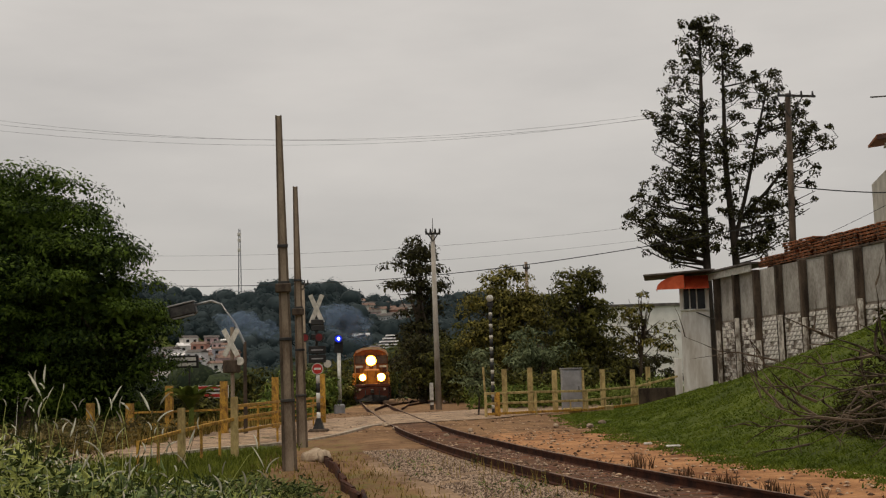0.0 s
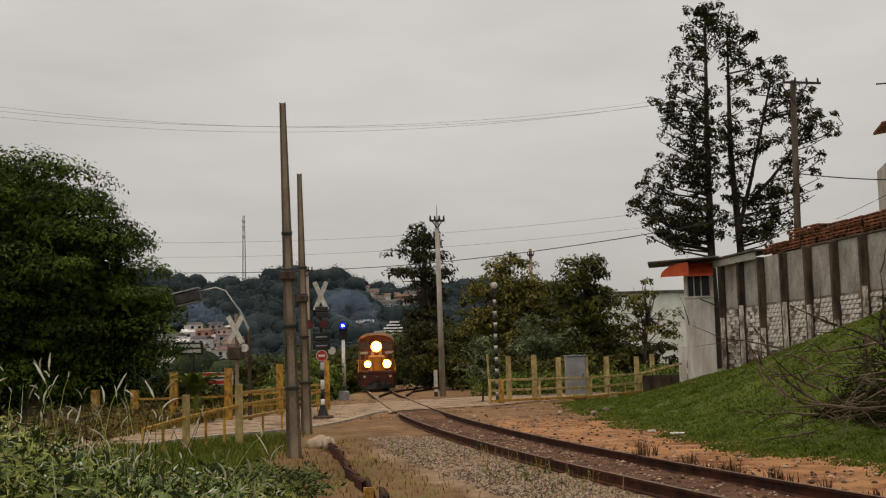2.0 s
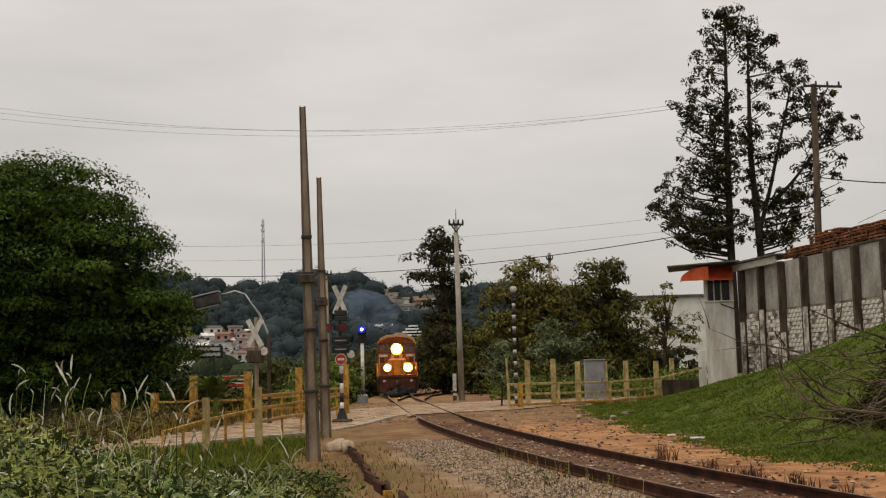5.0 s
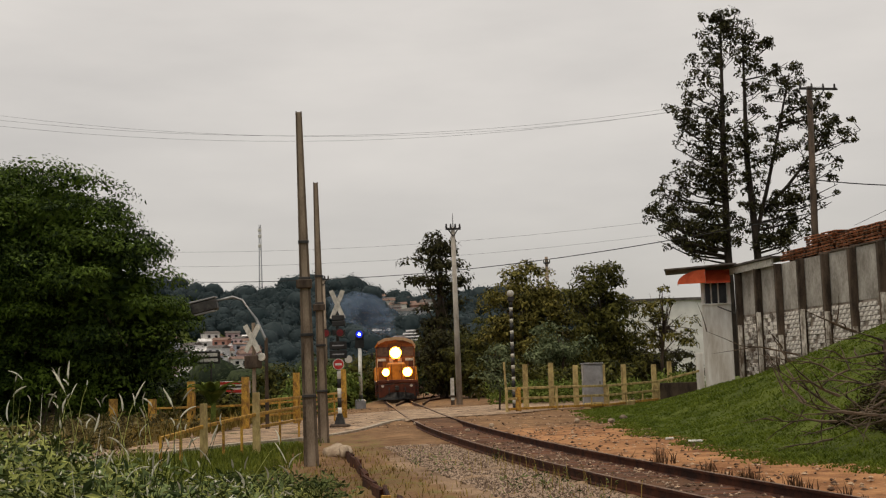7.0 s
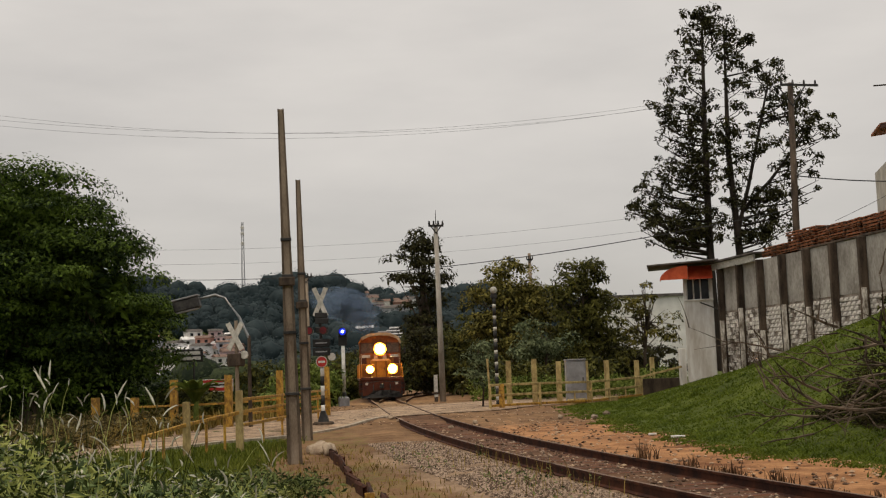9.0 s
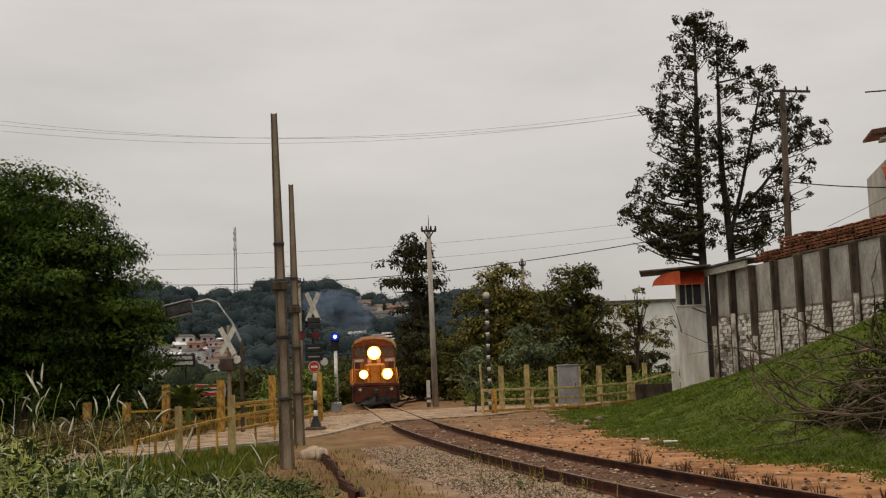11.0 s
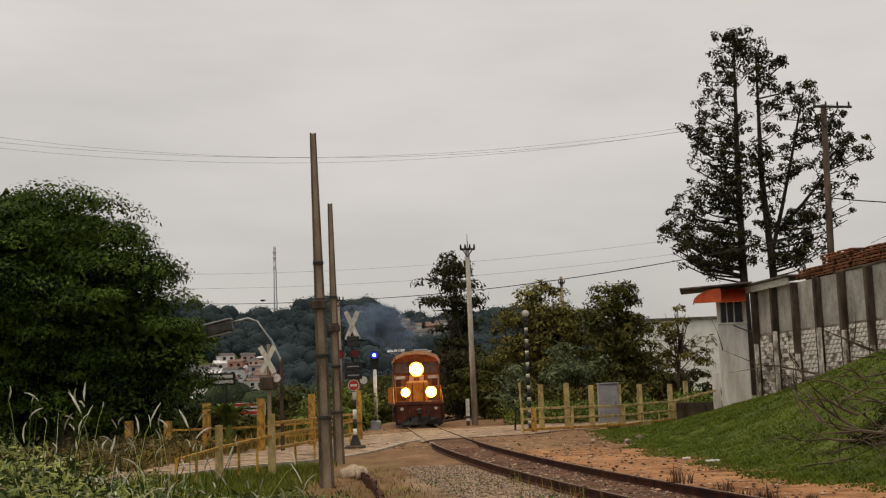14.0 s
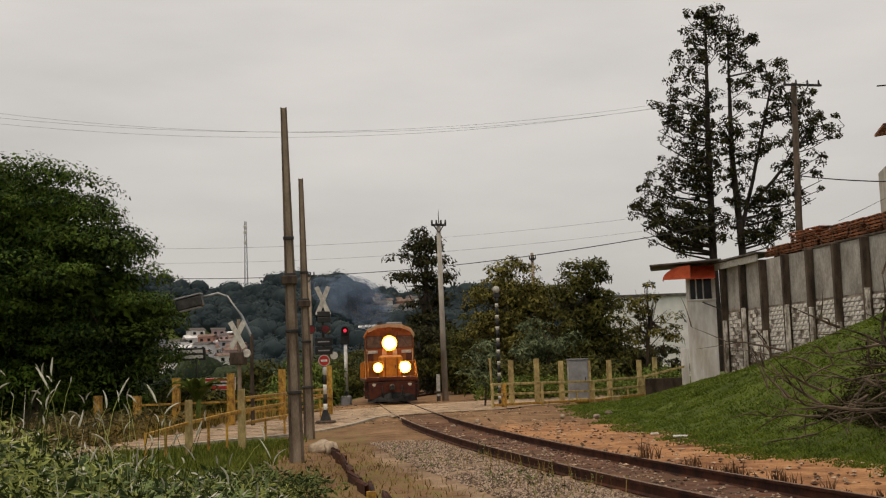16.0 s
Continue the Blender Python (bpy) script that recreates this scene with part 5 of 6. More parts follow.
tree("pale_shrub", 6.3, 76, [(0, 0, 3.9, 1.6, 1.2, 1.0), (0.6, -0.2, 3.2, 1.4, 1.2, 0.9), (-0.8, 0, 2.9, 1.3, 1.2, 1.0)], 1900, 0.3, LEAF_PALE, "pale green leafy shrub behind the fence", 0.1, 24, 4, 0.5)
tree("pale_tree", 14.2, 84, [(0, 0, 6.0, 1.7, 1.4, 1.0), (-0.8, 0, 4.8, 1.8, 1.4, 1.0), (1.2, 0, 4.6, 1.6, 1.4, 1.2), (0.4, 0, 7.0, 0.9, 0.9, 0.6), (0, 0, 3.2, 2.6, 1.6, 1.1)], 1700, 0.3, LEAF_OLIVE, "thin open tree beside the works", 0.12, 25, 8, 0.3)
tree("young_tree", 1.75, 57, [(0, 0, 3.0, 0.5, 0.5, 0.5), (0.2, 0, 2.4, 0.6, 0.5, 0.5), (-0.3, 0, 2.0, 0.6, 0.5, 0.6), (0.1, 0, 1.3, 0.7, 0.6, 0.6)], 1700, 0.2, LEAF_PALE, "thin young tree beside the banded mast", 0.04, 26, 4, 0.2)
for i, (x, y, h, w, leaf) in enumerate(((0.6, 90, 4.2, 2.6, LEAF_MID), (2.6, 92, 5.0, 3.0, LEAF_MID), (7.4, 88, 5.2, 3.2, LEAF_MID), (11.6, 88, 3.6, 3.0, LEAF_DARK), (15.0, 90, 3.4, 3.2, LEAF_DARK), (-0.8, 106, 6.4, 3.6, LEAF_MID), (3.4, 112, 7.6, 4.2, LEAF_MID), (9.5, 110, 6.4, 4.6, LEAF_DARK), (-8.6, 96, 3.6, 1.8, LEAF_MID), (-6.4, 132, 6.0, 4.0, LEAF_MID), (-10.5, 150, 7.0, 5.0, LEAF_MID), (-13.5, 138, 5.0, 4.0, LEAF_DARK), (-1.2, 92, 5.2, 2.0, LEAF_DARK), (4.2, 72, 2.2, 2.6, LEAF_MID), (8.2, 74, 2.2, 2.6, LEAF_MID))):
    tree("bush", x, y, [(0, 0, h * 0.6, w, w * 0.8, h * 0.42), (w * 0.4, -0.3, h * 0.42, w * 0.7, w * 0.6, h * 0.42), (-w * 0.4, -0.2, h * 0.38, w * 0.7, w * 0.6, h * 0.4)], 3600, 0.36, leaf, "dense dark green bush beyond the crossing", 0.1, 40 + i, 3, 0.4)
for i, (x, y, h, w, leaf) in enumerate(((-7.6, 57, 1.6, 1.3, LEAF_BRIGHT), (-9.2, 60, 2.2, 2.0, LEAF_MID), (-12.5, 57, 2.0, 2.4, LEAF_MID), (-8.0, 68, 2.6, 1.8, LEAF_BRIGHT), (-10.4, 48, 1.2, 1.2, LEAF_MID))):
    tree("shrub", x, y, [(0, 0, h * 0.55, w, w * 0.8, h * 0.5), (w * 0.5, 0, h * 0.4, w * 0.6, w * 0.6, h * 0.4)], 2200, 0.3, leaf, "leafy green shrub below the railing", 0.06, 70 + i, 3, 0.4)


def banana_plant(x, y):
    t = thing("banana_plant", Matrix.Translation((x, y, gz(x, y))), "broad-leaved green plant among the yellow posts", "plant")
    r = random.Random(5)
    part("stem", rod((0, 0, -0.1), (0.05, 0, 1.2), 0.12, 0.08), LEAF_BRIGHT, t)
    for i in range(15):
        a, ln = r.uniform(0, 6.28), r.uniform(1.1, 1.9)
        d = Vector((math.cos(a), math.sin(a), 0))
        s = d.cross(Vector((0, 0, 1)))
        bm = bmesh.new()
        prev = None
        for k in range(7):
            f = k / 6
            p = Vector((0, 0, 0.9)) + d * ln * f * 0.6 + Vector((0, 0, ln * (1.25 * f - 0.8 * f * f)))
            w = 0.24 * math.sin(math.pi * (0.06 + 0.92 * f)) + 0.01
            rowv = [bm.verts.new(p + s * w + Vector((0, 0, 0.05))), bm.verts.new(p), bm.verts.new(p - s * w + Vector((0, 0, 0.05)))]
            if prev:
                bm.faces.new((prev[0], prev[1], rowv[1], rowv[0]))
                bm.faces.new((prev[1], prev[2], rowv[2], rowv[1]))
            prev = rowv
        part("leaf", bm, LEAF_BRIGHT, t, smooth=True)


banana_plant(-9.1, 43.4)


# ---- the far side of the valley: works, town, woods and a mast ----
def works_hall():
    t = thing("works_hall", Matrix.Translation((26, 150, -1)), "long pale works building with a dark roof edge", "building")
    part("wall", box(0, 10, 5.4, 11, 20, 11.4), mat("pale_render", (0.62, 0.61, 0.59), (0.82, 0.81, 0.79), scale=0.4, bump=0.1), t)
    part("roof", box(0, 10, 11.2, 11.6, 20.6, 0.35), ROOFDARK, t)
    part("door", box(-3, -0.03, 2.2, 2.4, 0.08, 4.4), GREYMETAL, t)


works_hall()
PAINTS = [mat("house_paint", d, l, scale=0.6, bump=0.1) for d, l in (((0.62, 0.61, 0.61), (0.84, 0.83, 0.83)), ((0.46, 0.33, 0.33), (0.64, 0.48, 0.48)), ((0.34, 0.35, 0.40), (0.52, 0.53, 0.58)), ((0.62, 0.60, 0.56), (0.80, 0.78, 0.74)), ((0.34, 0.17, 0.13), (0.48, 0.27, 0.21)))]


def town_house(x, y, w, d, h, turn, paint, roof, label):
    t = thing("town_house", Matrix.Translation((x, y, gz(x, y) - 0.5)) @ pose(0, 0, 0, 0, 0, turn), label, "house", "houses on the far slope")
    part("wall", box(0, 0, h / 2, w, d, h), paint, t)
    bm = bmesh.new()
    e, k = 0.5, h + w * 0.16
    v = [bm.verts.new(p) for p in ((-w / 2 - e, -d / 2 - e, h - 0.1), (w / 2 + e, -d / 2 - e, h - 0.1), (w / 2 + e, d / 2 + e, h - 0.1), (-w / 2 - e, d / 2 + e, h - 0.1), (-w / 2 - e, 0, k), (w / 2 + e, 0, k))]
    for q in ((0, 1, 5, 4), (2, 3, 4, 5), (3, 0, 4), (1, 2, 5), (3, 2, 1, 0)):
        bm.faces.new([v[i] for i in q])
    part("roof", bm, roof, t)
    for lvl in range(max(1, int(h / 3))):
        for i in range(max(2, int(w / 3))):
            part("window", box(-w / 2 + (i + 0.5) * w / max(2, int(w / 3)), -d / 2 - 0.03, 1.7 + lvl * 3, 1.3, 0.1, 1.2), GLASS, t)


DULLROOF = mat("dull_roof", (0.10, 0.065, 0.05), (0.26, 0.17, 0.135), scale=0.6, bump=0.1)
r = random.Random(31)
for i in range(88):
    y = r.uniform(455, 535)
    px = r.uniform(285, 455) if i < 78 else r.uniform(640, 730)
    x = (px - 784) / 2097 * y - y * 0.008
    town_house(x, y, r.uniform(4, 8.5), r.uniform(4, 7), r.choice((3.2, 3.4, 6.2, 6.4, 9.2)), r.uniform(-35, 35), r.choice(PAINTS), DULLROOF if r.random() < 0.4 else ROOFDARK if r.random() < 0.4 else PAINTS[0], "small rendered town house on the far slope")


def terraced_building():
    """White slabs stepping back up the slope, with dark blocks as the shade between them."""
    t = thing("terraced_building", Matrix.Translation((-15.6, 350, gz(-15.6, 350))) @ pose(0, 0, 0, 0, 0, 5), "white building of stepped floor slabs behind the railway line", "building")
    z = 15.6 - gz(-15.6, 350)
    part("wall", box(0, 5, z / 2 - 2.5, 7.0, 8, z - 5), PAINTS[2], t)
    for k in range(5):
        w, top = 7.4 - 0.9 * k, z - 4.4 + k * 0.95
        part("floor_slab", box(0.5 * k, 4 + 0.8 * k, top, w, 8 - 1.2 * k, 0.42, 0.03), PAINTS[0], t)
        part("gap_shade", box(0.5 * k, 4.4 + 0.8 * k, top - 0.48, w - 0.8, 7 - 1.2 * k, 0.54), GLASS, t, "solid dark block for the shade between slabs")


terraced_building()
for px, y in ((660, 700), (690, 690), (705, 715), (640, 705), (722, 700), (745, 705), (676, 672), (698, 660), (714, 676), (735, 668), (752, 690), (686, 640), (709, 632), (730, 640)):
    town_house((px - 784) / 2097 * y - y * 0.01, y, 9, 7, 5.4, r.uniform(-20, 20), r.choice(PAINTS), r.choice((DULLROOF, ROOFDARK)), "distant house with a clay roof on the ridge")


def mounds(centres, radius, g):
    """Lumpy canopies that fill the crowns of far trees, as (vertices, faces)."""
    bm = bmesh.new()
    bmesh.ops.create_icosphere(bm, subdivisions=2, radius=1)
    base = np.array([v.co[:] for v in bm.verts])
    tri = np.array([[v.index for v in f.verts] for f in bm.faces])
    bm.free()
    n = len(centres)
    v = base[None] * radius[:, None, None] * g.uniform(0.82, 1.12, (n, len(base), 1)) + centres[:, None, :]
    f = (tri[None] + (np.arange(n) * len(base))[:, None, None]).reshape(-1, 3)
    return v.reshape(-1, 3).tolist(), f.tolist()


def far_woods():
    g = np.random.default_rng(77)
    n = 3700
    y = g.uniform(260, 800, n)
    px = g.uniform(150, 1500, n)
    x = (px - 784) / 2097 * y - y * 0.01
    town = (px > 270) & (px < 460) & (y > 330) & (y < 540) & (g.random(n) < 0.97)
    low = (px > 300) & (px < 900) & (y < 300)
    ridge = (px > 655) & (px < 765) & (y > 610) & (y < 725) & (g.random(n) < 0.85)
    keep = ~town & ~ridge & ~low & ~((px > 850) & (y < 450))
    x, y = x[keep], y[keep]
    h = g.uniform(5.5, 11, len(x)) + 5 * (g.random(len(x)) < 0.12)
    c = np.stack([x, y, ground_z(x, y) + h * 0.5], -1)
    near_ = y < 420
    for mask, leaf, label in ((near_, LEAF_VALLEY, "dark green woods on the valley floor"), (~near_, LEAF_HAZED, "dense dark woods, tinted with blue haze, covering the far hillside")):
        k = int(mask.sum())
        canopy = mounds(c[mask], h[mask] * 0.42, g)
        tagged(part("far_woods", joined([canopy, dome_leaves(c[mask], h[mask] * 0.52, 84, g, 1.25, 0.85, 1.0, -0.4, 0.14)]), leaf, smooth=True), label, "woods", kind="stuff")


far_woods()


def radio_mast():
    t = thing("radio_mast", Matrix.Translation((-127.1, 760, gz(-127.1, 760))), "tall lattice radio mast on the far ridge", "mast")
    h = 101.5 - gz(-127.1, 760)
    bm = bmesh.new()
    for sx, sy in ((-1, -1), (1, -1), (1, 1), (-1, 1)):
        rod((sx * 1.1, sy * 1.1, -1), (sx * 0.5, sy * 0.5, h), 0.22, 0.16, 5, bm)
    part("leg", bm, GALV, t)
    bm = bmesh.new()
    for k in range(14):
        z, s = k * h / 14, 1.1 - 0.6 * k / 14
        rod((-s, -s, z), (s, -s, z + h / 14), 0.12, 0.12, 4, bm)
        rod((s, -s, z), (-s, -s, z), 0.12, 0.12, 4, bm)
    part("lattice", bm, GALV, t)
    for z in (h * 0.86, h * 0.93, h * 0.74):
        part("aerial", box(0, -0.8, z, 2.2, 0.6, 2.0, 0.2), OFFWHITE, t)


radio_mast()


# ---- wires ----
def wire(a, b, sag, r, label):
    pts = []
    for i in range(25):
        f = i / 24
        p = Vector(a).lerp(Vector(b), f)
        pts.append((p.x, p.y, p.z - sag * 4 * f * (1 - f)))
    tagged(part("overhead_wire", tube(pts, [r] * 25, 4), BLACK), label, "wire", "overhead wires")


for k, dz in enumerate((0, -0.28, 0.5)):
    wire((-34, 57, 17.0 + dz), (19 + (k - 1) * 0.7, 62, 16.35), 2.6 + 0.15 * k, 0.0065, "thin sagging overhead power wire")
wire((-40, 110, 12.6), (-10.5, 92, 9.4), 0.6, 0.03, "dark overhead cable beyond the line")
wire((-10.5, 92, 9.4), (19, 62, 9.6), 0.7, 0.028, "dark overhead cable over the crossing")
wire((-40, 120, 15.5), (30, 110, 16.5), 1.6, 0.012, "thin sagging overhead power wire")
wire((-40, 120, 14.0), (30, 110, 15.2), 1.6, 0.012, "thin sagging overhead power wire")
wire((19, 62, 11.3), (24.2, 60, 10.5), 0.1, 0.035, "dark cable from the pole to the house")
wire((20.2, 60, 8.6), (24.5, 60, 10.6), 0.05, 0.015, "thin slanting wire by the house")

# ---- beside the line: an old rusty edging rail, boulders, stones ----
edge = [(-3.0, 30.2), (-2.5, 27.0), (-2.0, 23.7), (-1.56, 20.4), (-1.0, 17.6), (-0.58, 15.5)]
t = thing("old_edging", Matrix(), "rusty brown steel edging half buried beside the ballast", "edging")
er = random.Random(8)
for (x0, y0), (x1, y1) in zip(edge, edge[1:]):
    d = Vector((x1 - x0, y1 - y0, 0))
    for f, share in ((0.22, 0.40), (0.68, 0.46)):
        x, y = x0 + d.x * f, y0 + d.y * f
        bm = box(0, 0, 0, d.length * share, 0.08, 0.32, 0.015)
        for v in bm.verts:
            v.co += Vector((er.uniform(-0.05, 0.05), er.uniform(-0.015, 0.015), er.uniform(-0.045, 0.03)))
        bmesh.ops.transform(bm, matrix=Matrix.Translation((x, y, gz(x, y) + er.uniform(0.0, 0.09))) @ pose(0, 0, 0, er.uniform(-4, 14), er.uniform(-5, 5), math.degrees(math.atan2(d.y, d.x)) + er.uniform(-6, 6)), verts=bm.verts)
        part("edging_plate", bm, RUST, t)
tagged(part("marker_stub", taper(-0.08, 0.08, -0.04, 0.04, -0.1, 0.24, 0.9, 0.9), YELLOW), "short worn yellow marker stub beside the edging", "marker").location = (-1.17, 17.7, gz(-1.17, 17.7))


def rock(x, y, s, material, label, seed, sink=0.25):
    bm = bmesh.new()
    bmesh.ops.create_icosphere(bm, subdivisions=3, radius=1)
    for v in bm.verts:
        v.co *= 1 + 0.35 * noise.noise(v.co * 1.3 + Vector((seed, 0, 0))) + 0.08 * noise.noise(v.co * 4 + Vector((0, seed, 0)))
    bmesh.ops.transform(bm, matrix=Matrix.Translation((x, y, gz(x, y) + s[2] * (1 - sink))) @ pose(0, 0, 0, 0, 0, seed * 40) @ Matrix.Diagonal((*s, 1)), verts=bm.verts)
    tagged(part("boulder", bm, material, smooth=True), label, "rock")


MUDSTONE = mat("earthy_stone", (0.12, 0.085, 0.06), (0.33, 0.26, 0.20), scale=5, bump=0.6)
rock(-3.2, 30.4, (0.38, 0.36, 0.2), BOULDER, "large pale boulder beside the concrete pole", 1, 0.45)
rock(-2.95, 29.5, (0.14, 0.12, 0.2), BOULDER, "pale upright stone by the rusty edging", 2)
rock(5.2, 42, (0.14, 0.12, 0.09), MUDSTONE, "grey stone at the edge of the grass", 3)
rock(5.9, 44, (0.13, 0.12, 0.09), MUDSTONE, "grey stone at the edge of the grass", 4)
rock(-2.15, 46.6, (0.24, 0.16, 0.1), BOULDER, "pale chunk of rubble beside the rail", 7)
rock(-1.75, 45.2, (0.14, 0.12, 0.07), BOULDER, "pale chunk of rubble beside the rail", 8)
rock(0.55, 41.0, (0.16, 0.12, 0.09), BOULDER, "pale chunk of rubble between the rails", 9)
rock(0.15, 39.5, (0.1, 0.08, 0.06), BOULDER, "pale chunk of rubble between the rails", 10)
rock(4.1, 43, (0.1, 0.1, 0.09), BOULDER, "small pale stone on the dirt", 5)
rock(1.0, 41.5, (0.09, 0.09, 0.08), BOULDER, "small pale stone between the rails", 6)
tagged(part("litter", box(5.72, 29.7, gz(5.72, 29.7) + 0.05, 0.34, 0.2, 0.05, 0.01), WHITE), "scrap of pale litter lying on the grass", "litter")
tagged(part("litter", box(5.35, 31.2, gz(5.35, 31.2) + 0.04, 0.2, 0.14, 0.05, 0.01), WHITE), "scrap of pale litter lying on the grass", "litter")


def stones(n, seed):
    g = np.random.default_rng(seed)
    base = np.array([(1, 0, 0), (-1, 0, 0), (0, 1, 0), (0, -1, 0), (0, 0, 1), (0, 0, -1)], float)
    tri = np.array([(0, 2, 4), (2, 1, 4), (1, 3, 4), (3, 0, 4), (2, 0, 5), (1, 2, 5), (3, 1, 5), (0, 3, 5)])
    y = 14 + 19 * g.random(n) ** 1.15
    left = g.random(n) < 0.9
    x = track_x(y) + np.where(left, -1.05 - 1.85 * g.random(n) ** 1.1, np.where(g.random(n) < 0.35, g.uniform(-0.72, 0.72, n), g.uniform(0.95, 1.5, n)))
    s = g.uniform(0.012, 0.036, (n, 1, 1)) * g.uniform(0.6, 1.3, (n, 6, 1))
    v = base[None] * s * np.array([1.1, 1.1, 0.8])
    a = g.uniform(0, 6.28, n)
    ca, sa = np.cos(a)[:, None], np.sin(a)[:, None]
    v = np.stack([v[..., 0] * ca - v[..., 1] * sa, v[..., 0] * sa + v[..., 1] * ca, v[..., 2]], -1)
    v += np.stack([x, y, ground_z(x, y) + 0.012], -1)[:, None, :]
    f = (tri[None] + (np.arange(n) * 6)[:, None, None]).reshape(-1, 3)
    tagged(part("ballast", (v.reshape(-1, 3).tolist(), f.tolist()), STONE), "loose grey ballast stones beside the rails", "gravel", kind="stuff")


stones(19000, 9)


def clods(n, seed):
    g = np.random.default_rng(seed)
    base = np.array([(1, 0, 0), (-1, 0, 0), (0, 1, 0), (0, -1, 0), (0, 0, 1), (0, 0, -1)], float)
    tri = np.array([(0, 2, 4), (2, 1, 4), (1, 3, 4), (3, 0, 4), (2, 0, 5), (1, 2, 5), (3, 1, 5), (0, 3, 5)])
    y = g.uniform(15, 66, n)
    f = g.random(n)
    x = track_x(y) + 1.0 + f * (np.maximum(edge_x(y) - track_x(y), 2.5) - 0.9)
    x = np.where(g.random(n) < 0.14, track_x(y) + g.uniform(-0.7, 0.7, n), x)
    x = np.where((y > 44) & (g.random(n) < 0.5), track_x(y) - g.uniform(1, 5, n), x)
    v = base[None] * g.uniform(0.012, 0.055, (n, 1, 1)) * g.uniform(0.6, 1.3, (n, 6, 1)) * np.array([1.2, 1.2, 0.6])
    v += np.stack([x, y, ground_z(x, y) + 0.02], -1)[:, None, :]
    q = (tri[None] + (np.arange(n) * 6)[:, None, None]).reshape(-1, 3)
    tagged(part("clods", (v.reshape(-1, 3).tolist(), q.tolist()), mat("earth_clod", (0.07, 0.038, 0.022), (0.46, 0.33, 0.22), scale=5, island=0.9)), "loose stones and clods strewn on the dirt", "gravel", kind="stuff")


clods(1500, 10)


# ---- grass, weeds and brush ----
def blades(x, y, h, w, g, lean=0.35, z=None):
    """Bent blades of three faces each, as (vertices, faces)."""
    n = len(x)
    a = g.uniform(0, 6.28, n)
    b = g.uniform(0, 6.28, n)
    z = ground_z(x, y) if z is None else z
    k = h * lean * g.uniform(0.2, 1.3, n)
    wx, wy = np.cos(a) * w, np.sin(a) * w
    lx, ly = np.cos(b) * k, np.sin(b) * k
    p = np.stack([x, y, z - 0.02], -1)
    side = np.stack([wx, wy, 0 * wx], -1)
    mid = p + np.stack([lx * 0.35, ly * 0.35, h * 0.6], -1)
    tip = p + np.stack([lx, ly, h], -1)
    v = np.stack([p - side, p + side, mid + side * 0.7, mid - side * 0.7, tip], 1).reshape(-1, 3)
    i = np.arange(n)[:, None] * 5
    f = (i + [0, 1, 2, 3]).tolist() + (i + [3, 2, 4]).tolist()
    return v.tolist(), f


def bank_grass():
    g = np.random.default_rng(15)
    n = 150000
    y = 17 + 50 * g.random(n) ** 1.3
    e = edge_x(y)
    x = e - 0.35 - 0.5 * g.random(n) ** 3 + (wall_x(y) - e + 0.3) * g.random(n) ** 1.25
    patch = np.array([noise.noise(Vector((a * 0.5, b * 0.35, 3))) for a, b in zip(x, y)])
    h = 0.03 + 0.06 * g.random(n) + 0.14 * np.clip(patch, 0, 1) * g.random(n)
    tagged(part("bank_grass", blades(x, y, h, 0.011 + 0.0004 * y, g, 1.3), GRASS), "short bright green grass covering the bank", "grass", kind="stuff")


def verge_grass():
    g = np.random.default_rng(16)
    n = 26000
    y = 13 + 26 * g.random(n)
    x = -9.5 + 7.4 * g.random(n) - 0.04 * (y - 25)
    patch = np.array([noise.noise(Vector((a * 0.6, b * 0.3, 7))) for a, b in zip(x, y)])
    h = 0.1 + 0.12 * g.random(n) + 0.25 * np.clip(patch, 0, 1)
    keep = (patch > -0.28) & ((y < 27 + (x + 9) * 2.2) | (x > -4.6)) & (x + 0.05 * (y - 25) < -3.6 - 0.8 * g.random(n))
    tagged(part("verge_grass", blades(x[keep], y[keep], h[keep], 0.016, g, 0.5), VERGE), "green grass growing along the verge", "grass", kind="stuff")
    n = 1700
    y = 13 + 20 * g.random(n)
    x = track_x(y) - 3.2 - 2.3 * g.random(n) + 1.6 * (g.random(n) < 0.12)
    tagged(part("dry_grass", blades(x, y, 0.04 + 0.12 * g.random(n), 0.010, g, 0.7), DRYGRASS), "thin dry yellowish grass beside the ballast", "grass", kind="stuff")


